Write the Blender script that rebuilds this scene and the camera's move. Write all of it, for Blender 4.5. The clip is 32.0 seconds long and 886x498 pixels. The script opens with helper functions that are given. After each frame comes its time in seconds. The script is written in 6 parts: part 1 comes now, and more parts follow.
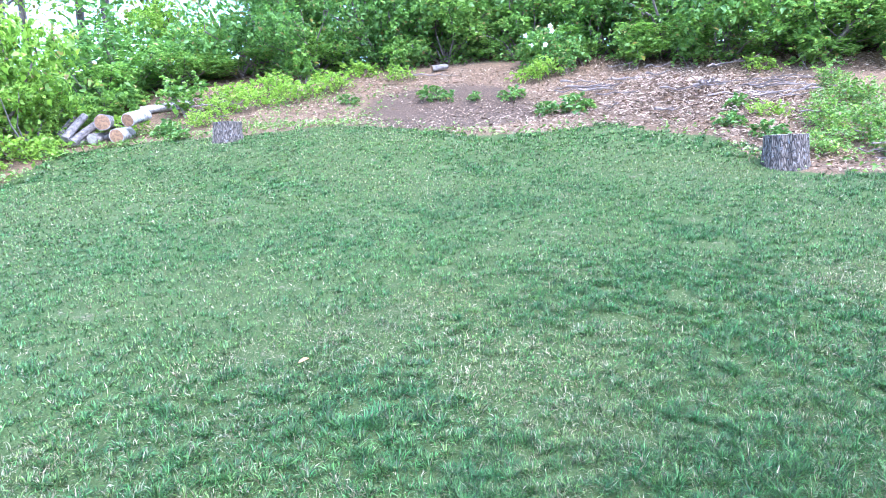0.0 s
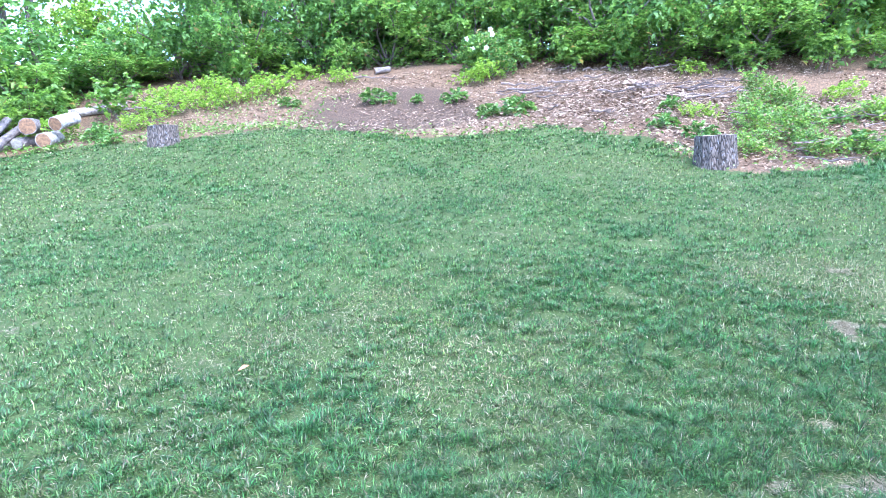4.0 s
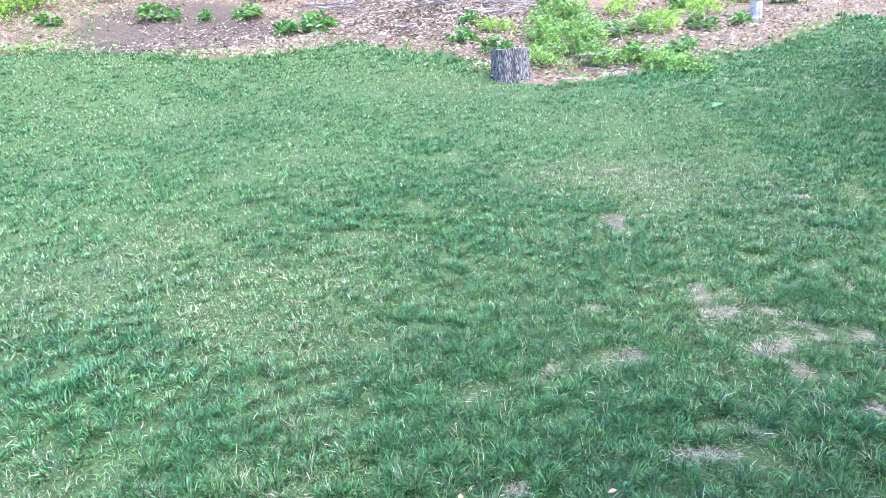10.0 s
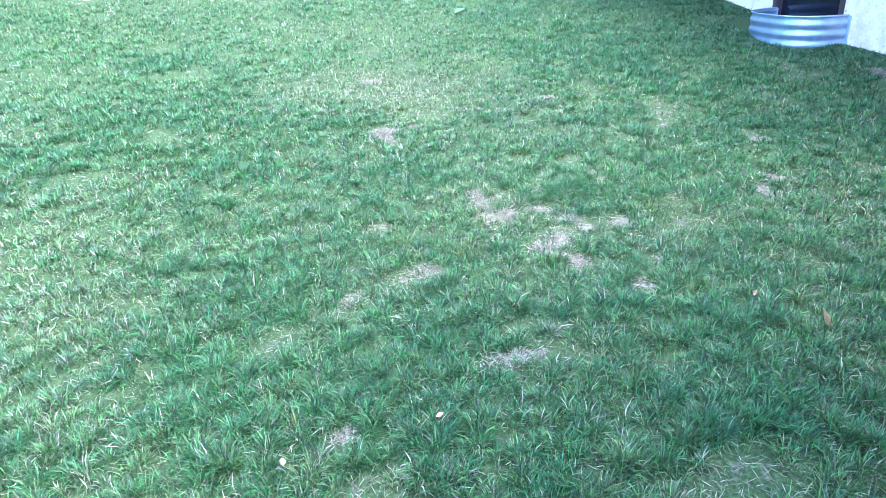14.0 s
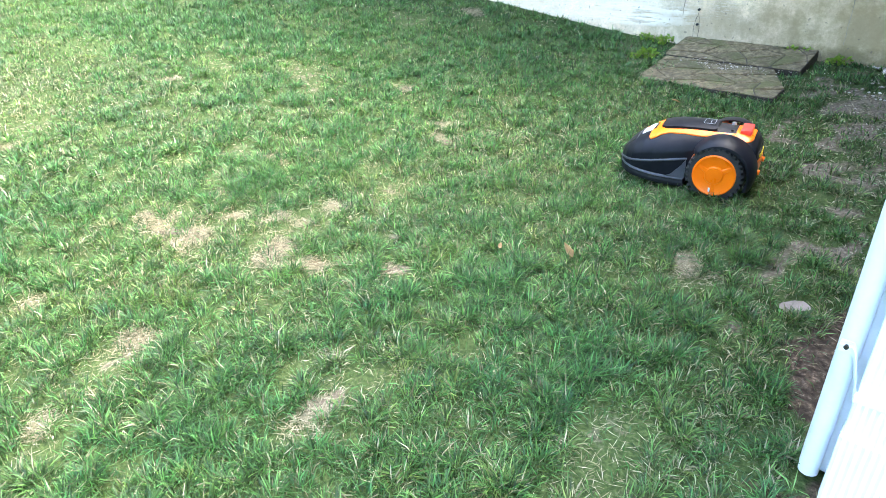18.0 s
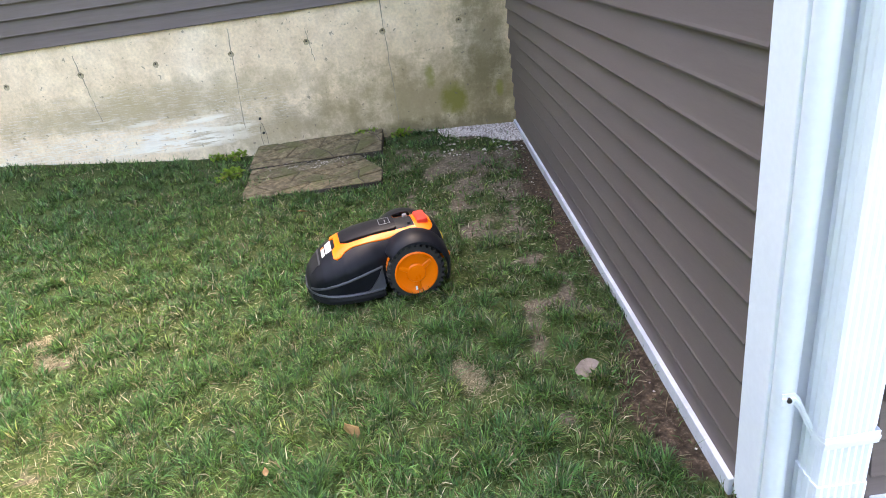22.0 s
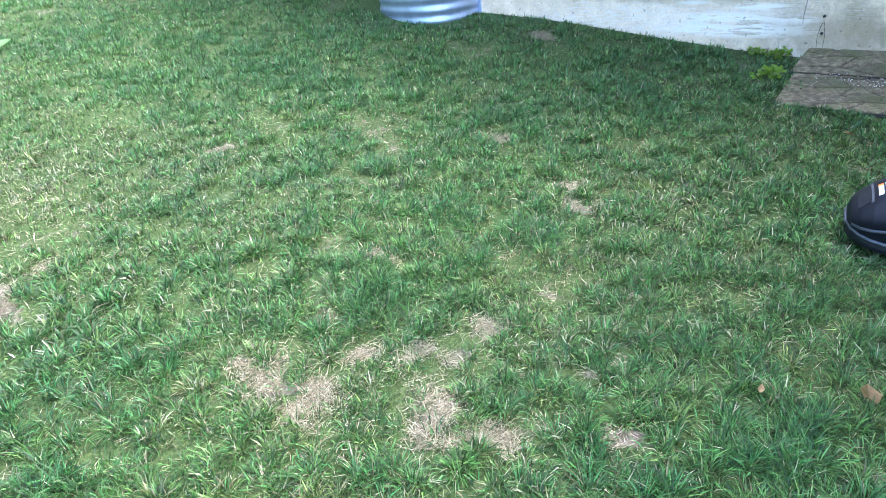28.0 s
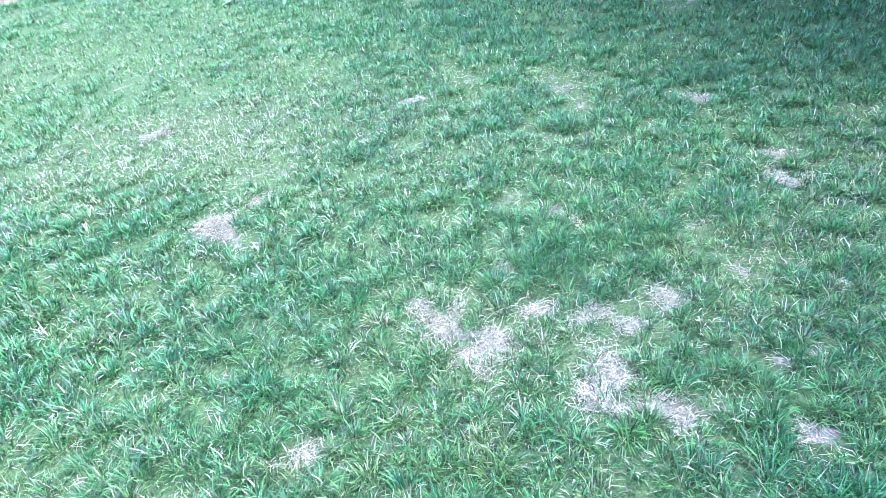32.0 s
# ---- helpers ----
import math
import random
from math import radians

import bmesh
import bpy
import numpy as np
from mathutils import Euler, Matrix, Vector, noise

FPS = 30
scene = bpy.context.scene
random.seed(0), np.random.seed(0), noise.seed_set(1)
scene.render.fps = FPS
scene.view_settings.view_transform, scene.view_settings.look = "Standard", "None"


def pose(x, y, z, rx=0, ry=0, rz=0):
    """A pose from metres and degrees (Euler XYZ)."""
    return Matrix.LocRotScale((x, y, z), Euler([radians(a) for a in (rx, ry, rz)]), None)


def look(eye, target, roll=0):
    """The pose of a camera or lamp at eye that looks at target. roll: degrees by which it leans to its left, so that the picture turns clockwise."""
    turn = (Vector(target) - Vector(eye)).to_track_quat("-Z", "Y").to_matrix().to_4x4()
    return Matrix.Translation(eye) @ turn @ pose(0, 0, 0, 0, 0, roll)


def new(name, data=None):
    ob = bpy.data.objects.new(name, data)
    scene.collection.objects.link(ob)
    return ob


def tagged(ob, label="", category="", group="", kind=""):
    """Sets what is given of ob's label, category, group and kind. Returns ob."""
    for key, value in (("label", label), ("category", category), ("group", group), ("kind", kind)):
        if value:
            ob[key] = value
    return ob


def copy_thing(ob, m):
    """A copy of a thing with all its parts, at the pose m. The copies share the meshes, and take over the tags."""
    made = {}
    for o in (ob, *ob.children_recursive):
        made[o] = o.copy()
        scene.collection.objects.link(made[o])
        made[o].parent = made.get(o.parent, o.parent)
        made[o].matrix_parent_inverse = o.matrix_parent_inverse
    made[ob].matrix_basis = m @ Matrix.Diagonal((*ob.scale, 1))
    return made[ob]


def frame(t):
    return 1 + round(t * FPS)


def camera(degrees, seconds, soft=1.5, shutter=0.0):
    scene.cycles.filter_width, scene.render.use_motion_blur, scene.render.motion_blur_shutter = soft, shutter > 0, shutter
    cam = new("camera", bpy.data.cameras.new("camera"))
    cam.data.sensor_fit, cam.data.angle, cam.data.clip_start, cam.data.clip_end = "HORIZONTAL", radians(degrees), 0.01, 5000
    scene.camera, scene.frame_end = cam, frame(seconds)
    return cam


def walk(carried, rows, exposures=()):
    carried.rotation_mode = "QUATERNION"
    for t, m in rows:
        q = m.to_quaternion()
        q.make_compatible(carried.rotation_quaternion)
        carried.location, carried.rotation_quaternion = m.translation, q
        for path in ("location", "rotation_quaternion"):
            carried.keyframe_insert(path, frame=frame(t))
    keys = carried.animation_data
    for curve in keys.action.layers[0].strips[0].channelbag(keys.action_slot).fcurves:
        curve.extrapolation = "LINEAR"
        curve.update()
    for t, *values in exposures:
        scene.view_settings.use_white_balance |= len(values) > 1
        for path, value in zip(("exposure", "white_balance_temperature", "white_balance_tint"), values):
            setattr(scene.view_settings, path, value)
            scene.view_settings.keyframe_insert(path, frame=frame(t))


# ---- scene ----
cam = camera(70.0, 32.0, soft=0.9)
PATH = [
    (0, (1.208, -5.528, 1.588), (-0.453, -6.599, 1.282), -2.1),
    (0.5, (1.212, -5.51, 1.593), (-0.462, -6.563, 1.288), -2.5),
    (1, (1.233, -5.471, 1.596), (-0.452, -6.507, 1.301), -2.8),
    (1.5, (1.217, -5.496, 1.577), (-0.483, -6.512, 1.295), -2.7),
    (2, (1.204, -5.504, 1.574), (-0.512, -6.49, 1.285), -2.5),
    (2.5, (1.219, -5.474, 1.592), (-0.508, -6.444, 1.312), -2.2),
    (4.5, (1.181, -5.486, 1.582), (-0.582, -6.369, 1.245), -2.9),
    (5, (1.168, -5.471, 1.583), (-0.636, -6.261, 1.234), -2.9),
    (5.5, (1.167, -5.469, 1.574), (-0.651, -6.218, 1.209), -3.5),
    (6, (1.164, -5.478, 1.569), (-0.642, -6.24, 1.172), -3.8),
    (6.5, (1.172, -5.467, 1.569), (-0.635, -6.22, 1.162), -3.4),
    (7, (1.157, -5.478, 1.572), (-0.654, -6.231, 1.179), -3.1),
    (7.5, (1.165, -5.476, 1.57), (-0.645, -6.231, 1.178), -3.0),
    (8, (1.171, -5.477, 1.566), (-0.639, -6.221, 1.153), -3.8),
    (8.5, (1.183, -5.471, 1.534), (-0.667, -6.081, 1.08), -1.2),
    (9, (1.058, -5.417, 1.481), (-0.809, -5.95, 0.998), -1.5),
    (9.5, (0.95, -5.311, 1.475), (-0.883, -5.903, 0.937), -4.5),
    (10, (1.007, -5.303, 1.491), (-0.866, -5.724, 0.931), -4.1),
    (10.5, (0.979, -5.471, 1.482), (-0.927, -5.635, 0.897), -5.7),
    (11, (0.873, -5.492, 1.475), (-1.027, -5.557, 0.852), -3.1),
    (11.5, (0.83, -5.45, 1.46), (-1.049, -5.568, 0.786), -2.4),
    (12, (0.81, -5.459, 1.47), (-1.071, -5.465, 0.791), -3.3),
    (12.5, (0.812, -5.446, 1.461), (-1.059, -5.37, 0.757), -2.6),
    (13, (0.815, -5.466, 1.47), (-1.031, -5.321, 0.714), -3.3),
    (13.5, (0.819, -5.494, 1.467), (-1.004, -5.221, 0.69), -2.2),
    (14, (0.765, -5.44, 1.449), (-1.02, -5.133, 0.6), -3.4),
    (14.5, (0.707, -5.356, 1.449), (-1.053, -5.142, 0.524), -6.2),
    (15, (0.662, -5.354, 1.424), (-1.091, -5.043, 0.513), -7.9),
    (15.5, (0.552, -5.471, 1.462), (-1.074, -4.751, 0.547), -6.3),
    (17.5, (0.226, -5.549, 1.443), (-1.092, -4.411, 0.46), -8.3),
    (18, (0.119, -5.589, 1.416), (-1.08, -4.345, 0.409), -3.4),
    (18.5, (-0.078, -5.442, 1.31), (-1.164, -4.158, 0.227), -5.5),
    (19, (-0.219, -5.266, 1.346), (-1.073, -3.781, 0.314), -7.9),
    (19.5, (-0.547, -5.221, 1.339), (-0.725, -3.469, 0.391), -2.6),
    (20, (-0.737, -5.201, 1.392), (-0.729, -3.435, 0.452), -1.9),
    (20.5, (-0.715, -5.172, 1.385), (-0.831, -3.431, 0.407), -5.2),
    (21, (-0.634, -5.174, 1.371), (-0.837, -3.434, 0.405), -9.0),
    (21.5, (-0.656, -5.2, 1.388), (-0.715, -3.404, 0.511), -8.4),
    (22, (-0.66, -5.215, 1.415), (-0.7, -3.407, 0.562), -8.6),
    (22.5, (-0.649, -5.194, 1.405), (-0.737, -3.39, 0.545), -8.3),
    (23, (-0.639, -5.179, 1.397), (-0.784, -3.383, 0.53), -7.9),
    (23.5, (-0.625, -5.168, 1.389), (-0.814, -3.37, 0.533), -8.3),
    (24, (-0.624, -5.164, 1.387), (-0.823, -3.374, 0.518), -8.3),
    (24.5, (-0.639, -5.167, 1.39), (-0.866, -3.391, 0.498), -8.3),
    (25, (-0.652, -5.16, 1.391), (-0.954, -3.401, 0.488), -7.5),
    (25.5, (-0.715, -5.21, 1.406), (-1.274, -3.52, 0.494), -5.3),
    (26, (-0.878, -5.296, 1.396), (-1.627, -3.681, 0.484), -5.6),
    (26.5, (-1.012, -5.401, 1.414), (-1.839, -3.844, 0.469), -4.6),
    (28.5, (-0.986, -5.341, 1.466), (-2.301, -4.183, 0.503), -9.0),
    (29, (-0.965, -5.35, 1.479), (-2.328, -4.238, 0.528), -9.3),
    (29.5, (-0.985, -5.351, 1.471), (-2.375, -4.261, 0.533), -9.0),
    (30, (-0.981, -5.36, 1.479), (-2.387, -4.303, 0.526), -9.0),
    (30.5, (-1.013, -5.359, 1.46), (-2.507, -4.456, 0.485), -9.8),
    (31, (-1.003, -5.386, 1.47), (-2.521, -4.552, 0.47), -10.9),
    (31.5, (-1.001, -5.402, 1.467), (-2.538, -4.607, 0.465), -11.6),
    (32, (-1.021, -5.395, 1.463), (-2.545, -4.588, 0.449), -11.7),
]
EXPOSURES = [(0, 3.43, 4950, 18), (6, 3.43, 4950, 17), (9, 3.47, 4950, 16), (11, 3.62, 5050, 14), (12, 3.7, 5000, 17), (14, 3.91, 4700, 18), (15.5, 4.0, 4500, 16), (17.5, 4.13, 6500, 5), (18, 4.13, 6500, 7), (19, 4.46, 6200, 27), (20, 4.09, 6500, 30), (21, 3.71, 7750, 20), (22, 3.66, 7950, 20), (23, 3.29, 7800, 20), (25, 3.73, 7650, 19), (26.3, 3.55, 5650, 9), (28.5, 3.63, 5700, 12), (30, 3.71, 5750, 13), (31, 4.08, 5650, 14), (32, 4.05, 4600, 19)]
walk(cam, [(t, look(e, g, r)) for t, e, g, r in PATH], EXPOSURES)

# ---- light ----
SUN_EL, SUN_TURN = 60.0, 30.0
world = bpy.data.worlds.new("world")
scene.world = world
world.use_nodes = True
wn = world.node_tree.nodes
sky = wn.new("ShaderNodeTexSky")
sky.sky_type = "NISHITA"
sky.sun_disc = False
sky.sun_elevation, sky.sun_rotation = radians(SUN_EL), radians(SUN_TURN)
sky.air_density, sky.dust_density, sky.ozone_density = 1.0, 3.0, 1.0
world.node_tree.links.new(sky.outputs[0], wn["Background"].inputs[0])
wn["Background"].inputs[1].default_value = 0.15
sun = new("sun", bpy.data.lights.new("sun", "SUN"))
sun.data.energy, sun.data.angle, sun.data.color = 0.36, radians(42.0), (1.0, 0.95, 0.86)
ch = math.cos(radians(SUN_EL))
to_sun = Vector((ch * math.sin(radians(SUN_TURN)), ch * math.cos(radians(SUN_TURN)), math.sin(radians(SUN_EL))))
sun.matrix_world = look(to_sun * 30, (0, 0, 0))


# ---- materials ----
def material(name, rough=0.8, metal=0.0, spec=0.5):
    m = bpy.data.materials.new(name)
    m.use_nodes = True
    b = m.node_tree.nodes["Principled BSDF"]
    b.inputs["Roughness"].default_value = rough
    b.inputs["Metallic"].default_value = metal
    b.inputs["Specular IOR Level"].default_value = spec
    return m, m.node_tree, b


def node(tree, kind, **values):
    n = tree.nodes.new(kind)
    for k, v in values.items():
        n.inputs[k.replace("_", " ")].default_value = v
    return n


def ramp(tree, source, *stops):
    r = tree.nodes.new("ShaderNodeValToRGB")
    while len(r.color_ramp.elements) < len(stops):
        r.color_ramp.elements.new(0.5)
    for e, (at, c) in zip(r.color_ramp.elements, stops):
        e.position = at
        e.color = (*c, 1) if len(c) == 3 else c
    tree.links.new(source, r.inputs[0])
    return r.outputs[0]


def mix(tree, how, fac, a, b):
    n = tree.nodes.new("ShaderNodeMix")
    n.data_type, n.blend_type = "RGBA", how
    for slot, v in ((0, fac), (6, a), (7, b)):
        if isinstance(v, bpy.types.NodeSocket):
            tree.links.new(v, n.inputs[slot])
        else:
            n.inputs[slot].default_value = v if slot == 0 else (*v, 1)
    return n.outputs[2]


def maths(tree, op, a, b=0.0):
    n = tree.nodes.new("ShaderNodeMath")
    n.operation = op
    for i, v in enumerate((a, b)):
        if isinstance(v, bpy.types.NodeSocket):
            tree.links.new(v, n.inputs[i])
        else:
            n.inputs[i].default_value = v
    return n.outputs[0]


def coords(tree, scale=(1, 1, 1), shift=(0, 0, 0)):
    t = tree.nodes.new("ShaderNodeTexCoord")
    mp = tree.nodes.new("ShaderNodeMapping")
    mp.inputs["Scale"].default_value = scale
    mp.inputs["Location"].default_value = shift
    tree.links.new(t.outputs["Object"], mp.inputs[0])
    return mp.outputs[0]


def noise_at(tree, where, scale, detail=4.0, rough=0.6):
    n = node(tree, "ShaderNodeTexNoise", Scale=scale, Detail=detail, Roughness=rough)
    tree.links.new(where, n.inputs["Vector"])
    return n.outputs["Fac"]


def relief(tree, bsdf, height, strength, dist=0.01):
    b = node(tree, "ShaderNodeBump", Strength=strength, Distance=dist)
    tree.links.new(height, b.inputs["Height"])
    tree.links.new(b.outputs[0], bsdf.inputs["Normal"])


def surface(name, dark, light, scale=6.0, fine=60.0, rough=0.7, metal=0.0, spec=0.5, bump=0.3, vary=0.15, stretch=(1, 1, 1), depth=0.004):
    """Two scales of noise between two colours, fine relief, and a little difference from piece to piece."""
    m, t, b = material(name, rough, metal, spec)
    c = coords(t, stretch)
    big, small = noise_at(t, c, scale, 5), noise_at(t, c, fine, 3)
    col = ramp(t, big, (0.3, dark), (0.7, light))
    grain = ramp(t, small, (0.2, (1 - 1.2 * vary,) * 3), (0.8, (1 + vary,) * 3))
    col = mix(t, "MULTIPLY", 1.0, col, grain)
    info = t.nodes.new("ShaderNodeObjectInfo")
    col = mix(t, "MULTIPLY", 1.0, col, ramp(t, info.outputs["Random"], (0.0, (1 - vary,) * 3), (1.0, (1 + 0.6 * vary,) * 3)))
    t.links.new(col, b.inputs["Base Color"])
    r = maths(t, "ADD", maths(t, "MULTIPLY", big, 0.25), rough - 0.12)
    t.links.new(r, b.inputs["Roughness"])
    if bump:
        relief(t, b, small, bump, depth)
    return m


SIDING = surface("vinyl_siding", (0.113, 0.087, 0.078), (0.145, 0.115, 0.104), 3.0, 40, rough=0.55, bump=0.12, vary=0.05, stretch=(1, 1, 14), depth=0.002)
WHITE = surface("white_vinyl", (0.78, 0.83, 0.89), (0.84, 0.87, 0.91), 4.0, 60, rough=0.35, bump=0.03, vary=0.03)
WHITE_BASE = surface("white_base_board", (0.48, 0.50, 0.53), (0.66, 0.68, 0.72), 9.0, 120, rough=0.55, bump=0.15, vary=0.08)
STEEL = surface("galvanised_steel", (0.40, 0.47, 0.60), (0.56, 0.63, 0.76), 12.0, 90, rough=0.42, metal=0.75, bump=0.06, vary=0.08)
WINDOW_FRAME = surface("brown_window_frame", (0.04, 0.027, 0.024), (0.075, 0.05, 0.044), 8, 60, rough=0.6, bump=0.1)
ROOF = surface("asphalt_shingle", (0.05, 0.048, 0.045), (0.09, 0.085, 0.08), 6, 120, rough=0.95, bump=0.5)


def slab_material():
    """Brown mottled flagstone with moss in patches."""
    m, t, b = material("brown_flagstone", 0.93)
    c = coords(t)
    geo = t.nodes.new("ShaderNodeObjectInfo")
    big, mid, fine = noise_at(t, c, 4, 5), noise_at(t, c, 17, 5, 0.7), noise_at(t, c, 70, 4)
    col = ramp(t, mid, (0.3, (0.052, 0.042, 0.022)), (0.5, (0.135, 0.107, 0.058)), (0.7, (0.27, 0.222, 0.135)))
    col = mix(t, "MULTIPLY", 0.9, col, ramp(t, fine, (0.25, (0.6, 0.6, 0.6)), (0.7, (1.2, 1.2, 1.2))))
    col = mix(t, "MIX", ramp(t, big, (0.50, (0, 0, 0)), (0.62, (0.75, 0.75, 0.75))), col, (0.075, 0.085, 0.025))
    col = mix(t, "MULTIPLY", 1.0, col, ramp(t, geo.outputs["Random"], (0.0, (0.8, 0.8, 0.8)), (1.0, (1.15, 1.12, 1.08))))
    t.links.new(col, b.inputs["Base Color"])
    relief(t, b, maths(t, "ADD", mid, fine), 0.7, 0.008)
    return m


SLAB = slab_material()
ROCK = surface("pinkish_stone", (0.13, 0.105, 0.085), (0.24, 0.195, 0.165), 14, 120, rough=0.9, bump=0.3, vary=0.2)
JOINT = surface("dark_joint", (0.24, 0.20, 0.145), (0.44, 0.37, 0.28), 15, 80, rough=0.95, bump=0.3)


def gravel_material():
    m, t, b = material("grey_gravel", 0.9, 0, 0.3)
    geo = t.nodes.new("ShaderNodeNewGeometry")
    col = ramp(t, geo.outputs["Random Per Island"], (0.0, (0.20, 0.16, 0.14)), (0.4, (0.46, 0.40, 0.36)), (1.0, (0.80, 0.73, 0.68)))
    t.links.new(mix(t, "MULTIPLY", 0.8, col, ramp(t, noise_at(t, coords(t), 90, 3), (0.3, (0.75, 0.75, 0.75)), (0.7, (1.1, 1.1, 1.1)))), b.inputs["Base Color"])
    return m


GRAVEL = gravel_material()
DARK_SOIL = surface("dark_soil", (0.026, 0.020, 0.014), (0.062, 0.05, 0.036), 14, 90, rough=0.95, bump=0.5)
BARK = surface("grey_bark", (0.045, 0.038, 0.034), (0.24, 0.21, 0.19), 16, 60, rough=0.95, bump=1.0, vary=0.3, stretch=(1, 1, 0.6), depth=0.02)
def plated_bark():
    """Grey bark in cracked plates with pale lichen."""
    m, t, b = material("plated_bark", 0.95)
    c = coords(t, (1, 1, 0.22))
    vo = node(t, "ShaderNodeTexVoronoi", Scale=30.0)
    vo.feature = "DISTANCE_TO_EDGE"
    t.links.new(c, vo.inputs["Vector"])
    crack = ramp(t, vo.outputs["Distance"], (0.02, (0.020, 0.016, 0.012)), (0.16, (0.115, 0.096, 0.076)), (0.4, (0.19, 0.165, 0.135)))
    col = mix(t, "MULTIPLY", 1.0, crack, ramp(t, noise_at(t, c, 8, 5), (0.3, (0.5, 0.46, 0.45)), (0.7, (1.3, 1.3, 1.32))))
    col = mix(t, "MIX", ramp(t, noise_at(t, coords(t), 26, 4), (0.58, (0, 0, 0)), (0.68, (0.7, 0.7, 0.7))), col, (0.24, 0.25, 0.27))
    t.links.new(col, b.inputs["Base Color"])
    relief(t, b, vo.outputs["Distance"], 1.0, 0.03)
    return m


PLATED = plated_bark()
BIRCH = surface("pale_bark", (0.09, 0.078, 0.070), (0.46, 0.43, 0.40), 13, 50, rough=0.9, bump=0.6, vary=0.15, depth=0.01)
CUT = surface("sawn_wood", (0.07, 0.036, 0.018), (0.25, 0.145, 0.07), 18, 80, rough=0.85, bump=0.3, vary=0.12)
GREY_CUT = surface("weathered_sawn_wood", (0.11, 0.098, 0.080), (0.26, 0.24, 0.205), 18, 80, rough=0.9, bump=0.4, vary=0.12)
TWIG = surface("dead_twig", (0.085, 0.066, 0.055), (0.21, 0.175, 0.15), 9, 50, rough=0.9, bump=0.4, vary=0.25)
TRUNK = surface("tree_bark", (0.05, 0.042, 0.035), (0.15, 0.13, 0.11), 8, 40, rough=0.95, bump=1.0, vary=0.2, stretch=(1, 1, 0.3), depth=0.02)
DEAD_LEAF = surface("dead_leaf", (0.30, 0.15, 0.06), (0.48, 0.28, 0.13), 30, 120, rough=0.75, bump=0.3, vary=0.2)
PETAL = surface("white_petal", (0.70, 0.66, 0.66), (0.82, 0.80, 0.80), 30, 90, rough=0.6, bump=0.1, vary=0.05)
BODY = surface("charcoal_plastic", (0.006, 0.0068, 0.0095), (0.0095, 0.0105, 0.0145), 20, 400, rough=0.42, spec=0.13, bump=0.05, vary=0.06, depth=0.001)
GREY_PLASTIC = surface("grey_plastic", (0.045, 0.048, 0.058), (0.065, 0.069, 0.080), 20, 300, rough=0.42, bump=0.05, vary=0.05, depth=0.001)
BLACK = surface("black_plastic", (0.008, 0.0088, 0.011), (0.014, 0.015, 0.018), 20, 200, rough=0.55, spec=0.22, bump=0.1, vary=0.08, depth=0.001)
RUBBER = surface("black_rubber", (0.012, 0.012, 0.012), (0.028, 0.027, 0.025), 25, 150, rough=0.85, bump=0.3, vary=0.1, depth=0.001)
ORANGE = surface("orange_plastic", (0.92, 0.16, 0.003), (0.97, 0.19, 0.004), 15, 200, rough=0.30, spec=0.3, bump=0.03, vary=0.03, depth=0.001)
RED = surface("red_plastic", (0.70, 0.035, 0.022), (0.80, 0.05, 0.03), 15, 200, rough=0.35, bump=0.03, vary=0.03, depth=0.001)
LABEL_WHITE = surface("white_label", (0.66, 0.66, 0.68), (0.76, 0.76, 0.78), 15, 200, rough=0.45, bump=0.02, vary=0.03)
YELLOW = surface("yellow_label", (0.66, 0.48, 0.02), (0.75, 0.56, 0.04), 15, 200, rough=0.5, bump=0.02, vary=0.03)
CABLE = surface("black_cable", (0.015, 0.015, 0.015), (0.03, 0.03, 0.03), 15, 100, rough=0.6, bump=0.1)
SCREW_AND_HOLE = surface("dark_screw_and_hole", (0.03, 0.025, 0.02), (0.06, 0.05, 0.04), 30, 200, rough=0.5, metal=0.6, bump=0.1)
CHROME = surface("grey_knob", (0.35, 0.37, 0.40), (0.5, 0.52, 0.55), 30, 200, rough=0.3, metal=0.6, bump=0.02)


def pane_material():
    m, t, b = material("dark_window_pane", 0.06)
    b.inputs["Base Color"].default_value = (0.012, 0.012, 0.017, 1)
    c = coords(t)
    t.links.new(ramp(t, noise_at(t, c, 9, 4), (0.3, (0.04,) * 3), (0.8, (0.22,) * 3)), b.inputs["Roughness"])
    return m


PANE = pane_material()


